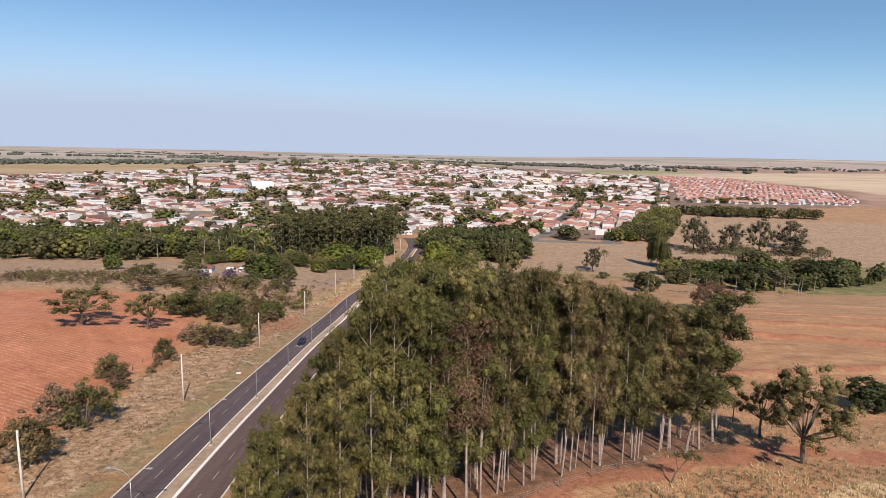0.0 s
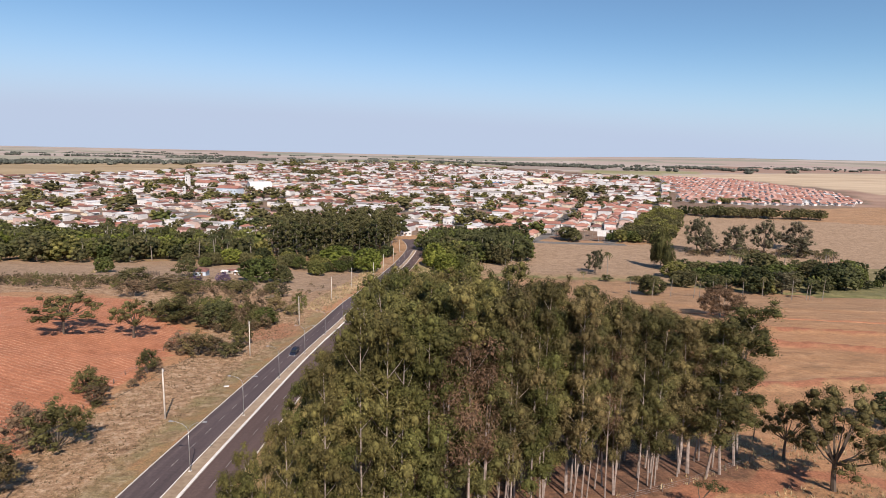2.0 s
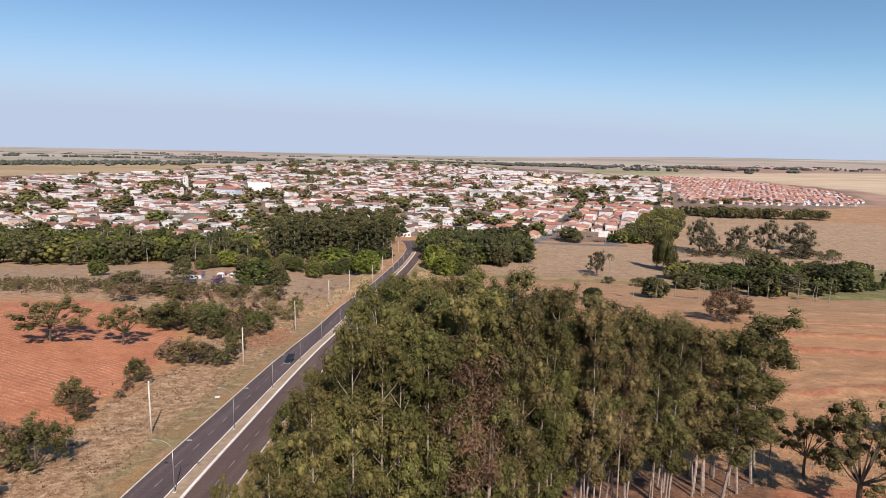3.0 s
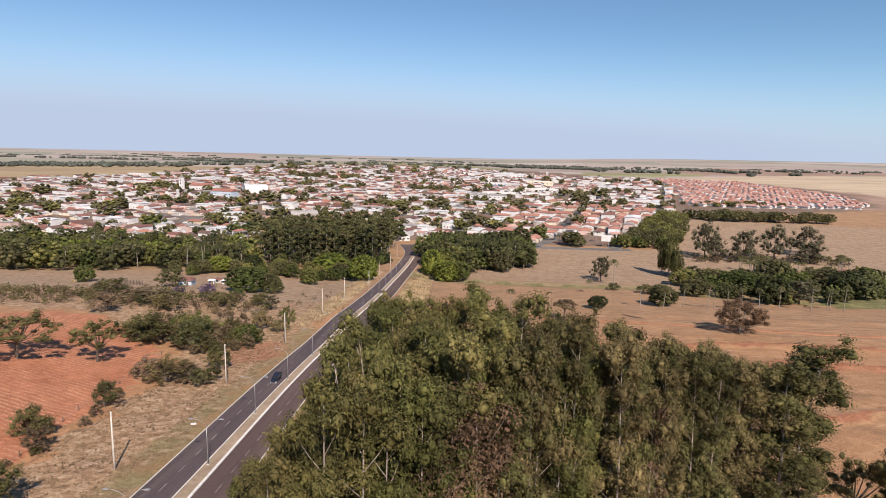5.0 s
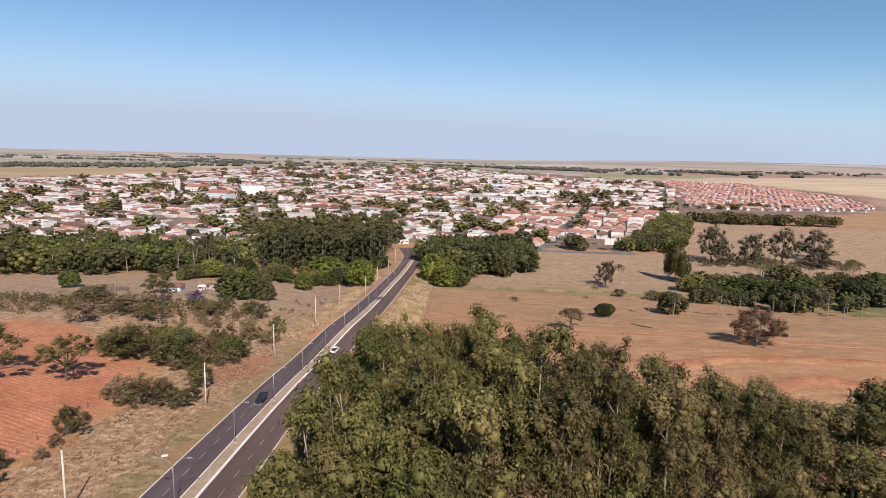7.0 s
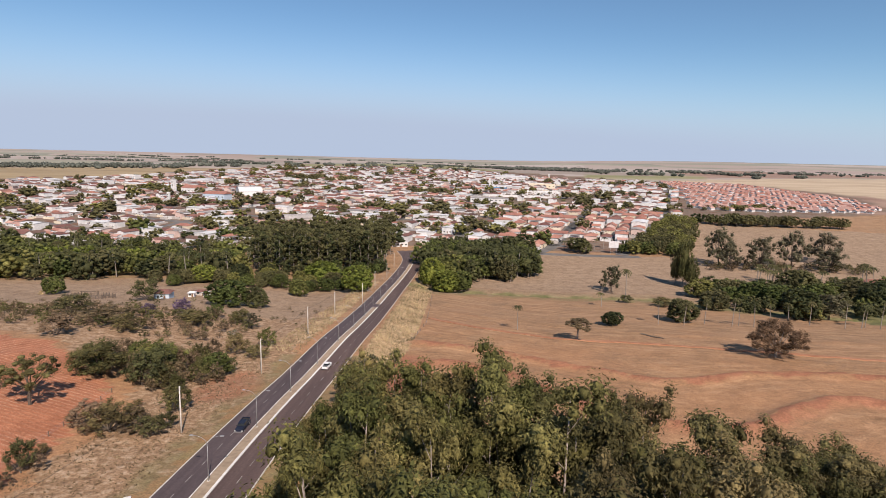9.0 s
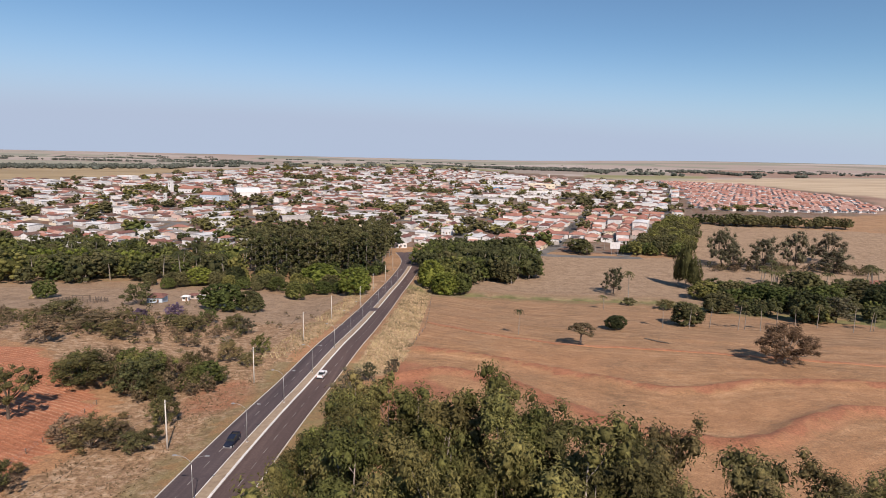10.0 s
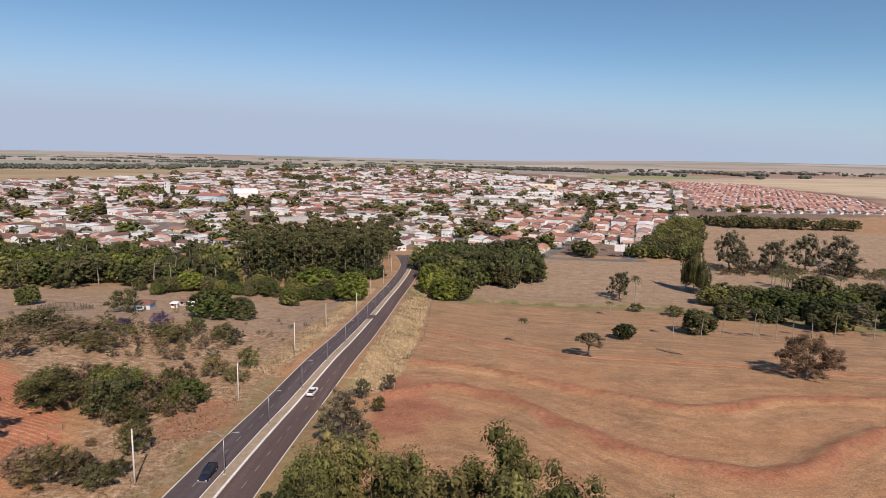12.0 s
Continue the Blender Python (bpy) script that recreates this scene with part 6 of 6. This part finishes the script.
for i, (ax, ay) in enumerate(rim):
    bx, by = rim[(i + 1) % len(rim)]
    for k in range(4):
        x, y = ax + (bx - ax) * k / 4, ay + (by - ay) * k / 4
        z = land(x, y)
        Shape().tube([(x, y, z - 0.4), (x, y, z + 2.1)], [0.21, 0.19], 6).link("post", TIMBER, corral)
    for up in (0.6, 1.1, 1.6):
        Shape().tube([(ax, ay, land(ax, ay) + up), (bx, by, land(bx, by) + up)], [0.11, 0.11], 5).link("rail", TIMBER, corral)
for x, y in ((-176, 327), (-169, 329)):
    Shape().tube([(x, y, land(x, y)), (x, y, land(x, y) + 3.4)], [0.24, 0.22], 6).link("post", TIMBER, corral)
Shape().tube([(-176.4, 327, land(-176, 327) + 3.3), (-168.6, 329, land(-169, 329) + 3.3)], [0.18, 0.18], 6).link("rail", TIMBER, corral)

# ---- fences ----
def wire_fence(line, label, gap, high, tall=()):
    """Posts along a line with three wires."""
    root = thing("wire_fence", label, "fence", at=(0, 0, 0))
    r = random.Random(len(line) * 7 + int(gap * 10))
    last = None
    for (ax, ay), (bx, by) in zip(line, line[1:]):
        n = max(1, int(math.hypot(bx - ax, by - ay) / gap))
        for k in range(n + ((bx, by) == line[-1])):
            x, y = ax + (bx - ax) * k / n, ay + (by - ay) * k / n
            z = land(x, y)
            h = high * r.uniform(0.9, 1.15)
            Shape().tube([(x, y, z - 0.4), (x + r.uniform(-0.08, 0.08), y + r.uniform(-0.08, 0.08), z + h)], [0.09, 0.08], 6).link("post", TIMBER, root)
            here = Vector((x, y, z))
            if last:
                for up in (0.4, 0.75, 1.1):
                    Shape().tube([last + Vector((0, 0, up)), here + Vector((0, 0, up))], [0.012, 0.012], 3).link("wire", GALVANISED, root)
            last = here


wire_fence([(-20, 56), (6, 78), (24, 89.8), (39.3, 97.6), (47.5, 102.9), (64.6, 111.9), (93.7, 126.3), (150, 150)], "old timber posts with wire along the dirt track", 5.5, 1.3)
wire_fence([(-71, 98), (-71.5, 112), (-76.5, 138.5), (-79, 163), (-82, 190)], "old timber posts with wire along the ploughed field", 5.0, 1.1)
wire_fence([(-13, 262), (-9, 302), (-8.7, 356), (-9, 390)], "old timber posts with wire along the field edge", 7.0, 1.3)
wire_fence([(206, 534), (230, 516), (256, 496)], "pale timber posts with wire on the pasture", 5.0, 1.5)
lone = thing("timber_post", "tall bare timber post standing in the field", "post")
Shape().tube([(0, 0, -0.6), (0, 0, 6.0)], [0.12, 0.09], 7).link("shaft", TIMBER, lone)
stand(lone, 58.9, 115.8)
slab = thing("concrete_slab", "small broken white concrete slab in the verge", "slab")
Shape().box(0, 0, 0.08, 1.1, 0.6, 0.22).link("block", WHITE, slab)
stand(slab, -51.7, 142, 25)

log = thing("fallen_log", "grey fallen tree trunk lying in the dry field", "log", at=(0, 0, 0))
Shape().tube([(80.5, 289.5, land(80.5, 289.5) + 0.25), (84, 286, land(84, 286) + 0.3), (87.5, 282.5, land(87.5, 282.5) + 0.2)], [0.34, 0.28, 0.15], 7).tube([(84, 286, land(84, 286) + 0.3), (85.2, 287.2, land(85, 287) + 1.2)], [0.14, 0.06], 5).link("trunk", BARK_DARK, log)

# the leaning sapling by the track
sapling = thing("leaning_tree", "small leaning dark tree beside the red track", "tree")
Shape().tube([(0, 0, -0.3), (0.5, 0, 1.6), (1.7, 0.2, 3.4), (2.4, 0.2, 4.6)], [0.16, 0.13, 0.10, 0.05], 6).tube([(0.9, 0.05, 2.2), (0.6, 0.3, 3.4), (0.5, 0.4, 4.4)], [0.08, 0.06, 0.03], 5).link("trunk", BARK_DARK, sapling)
v, f = leaf_cloud(np.random.default_rng(8), [(2.2, 0.2, 4.5), (3.2, 0, 4.6), (2.8, 0.7, 5.0), (1.4, 0.3, 4.9), (0.5, 0.4, 4.6), (3.9, 0.2, 4.5), (2.0, -0.6, 4.9)], [0.9, 0.8, 0.7, 0.8, 0.6, 0.6, 0.7], 110, 0.34, 0.3, 0.6, 0.3, 0.3)
linked("crown", v, f, LEAF_DARK, sapling)
stand(sapling, 36.0, 88.2, -10)

# ---- dry grass ----
def tufts(name, label, places, high, seed, leaf):
    """Blades in small tufts: one mesh."""
    r = np.random.default_rng(seed)
    n, blades = len(places), 7
    at = np.repeat(np.array([(x, y, land(x, y) - 0.03) for x, y in places]), blades, 0)
    m = len(at)
    a = r.uniform(0, 2 * math.pi, m)
    side = np.stack([np.cos(a), np.sin(a), np.zeros(m)], 1)
    lean = r.normal(size=(m, 3)) * 0.35 + (0, 0, 1)
    h = high * r.uniform(0.5, 1.2, m)[:, None]
    root = at + r.normal(size=(m, 3)) * (0.16, 0.16, 0)
    tip = root + lean * h
    w = r.uniform(0.05, 0.11, m)[:, None]
    verts = np.stack([root - side * w, root + side * w, tip], 1).reshape(-1, 3)
    ob = linked(name, verts, np.arange(m * 3).reshape(-1, 3), leaf)
    return tagged(ob, label, "grass", kind="stuff")


grass_rng = random.Random(3)


def sown(n, low_x, high_x, low_y, high_y, test):
    out = []
    while len(out) < n:
        x, y = grass_rng.uniform(low_x, high_x), grass_rng.uniform(low_y, high_y)
        if test(x, y):
            out.append((x, y))
    return out


def off_track(x, y):
    return float(off_line(np.array(x), np.array(y), TRACK_NEAR)) > 3.2


tufts("straw_grass", "pale yellow dry grass beside the dirt track", sown(5200, 26, 130, 70, 118, lambda x, y: off_track(x, y) and not inside(np.array(x), np.array(y), GROVE) and (y < 90 + 0.12 * (x - 26) or grass_rng.random() < 0.3)), 0.55, 1, LEAF_STRAW)
tufts("verge_grass", "grey and straw-coloured dry grass on the verge", sown(2600, -72, -52, 66, 235, lambda x, y: x < float(road_x(y)) - 12), 0.32, 2, LEAF_HAY)
tufts("bank_grass", "tall pale dry grass on the road bank", sown(2600, -27, -8, 228, 420, lambda x, y: 9.5 < x - float(road_x(y)) < 24), 0.8, 3, LEAF_STRAW)
tufts("verge_grass", "tall pale dry grass beside the far verge", sown(1300, -62, -46, 238, 420, lambda x, y: 10 < float(road_x(y)) - x < 22), 0.8, 4, LEAF_STRAW)

for ob in moulds:
    for o in (*ob.children_recursive, ob):
        bpy.data.objects.remove(o)
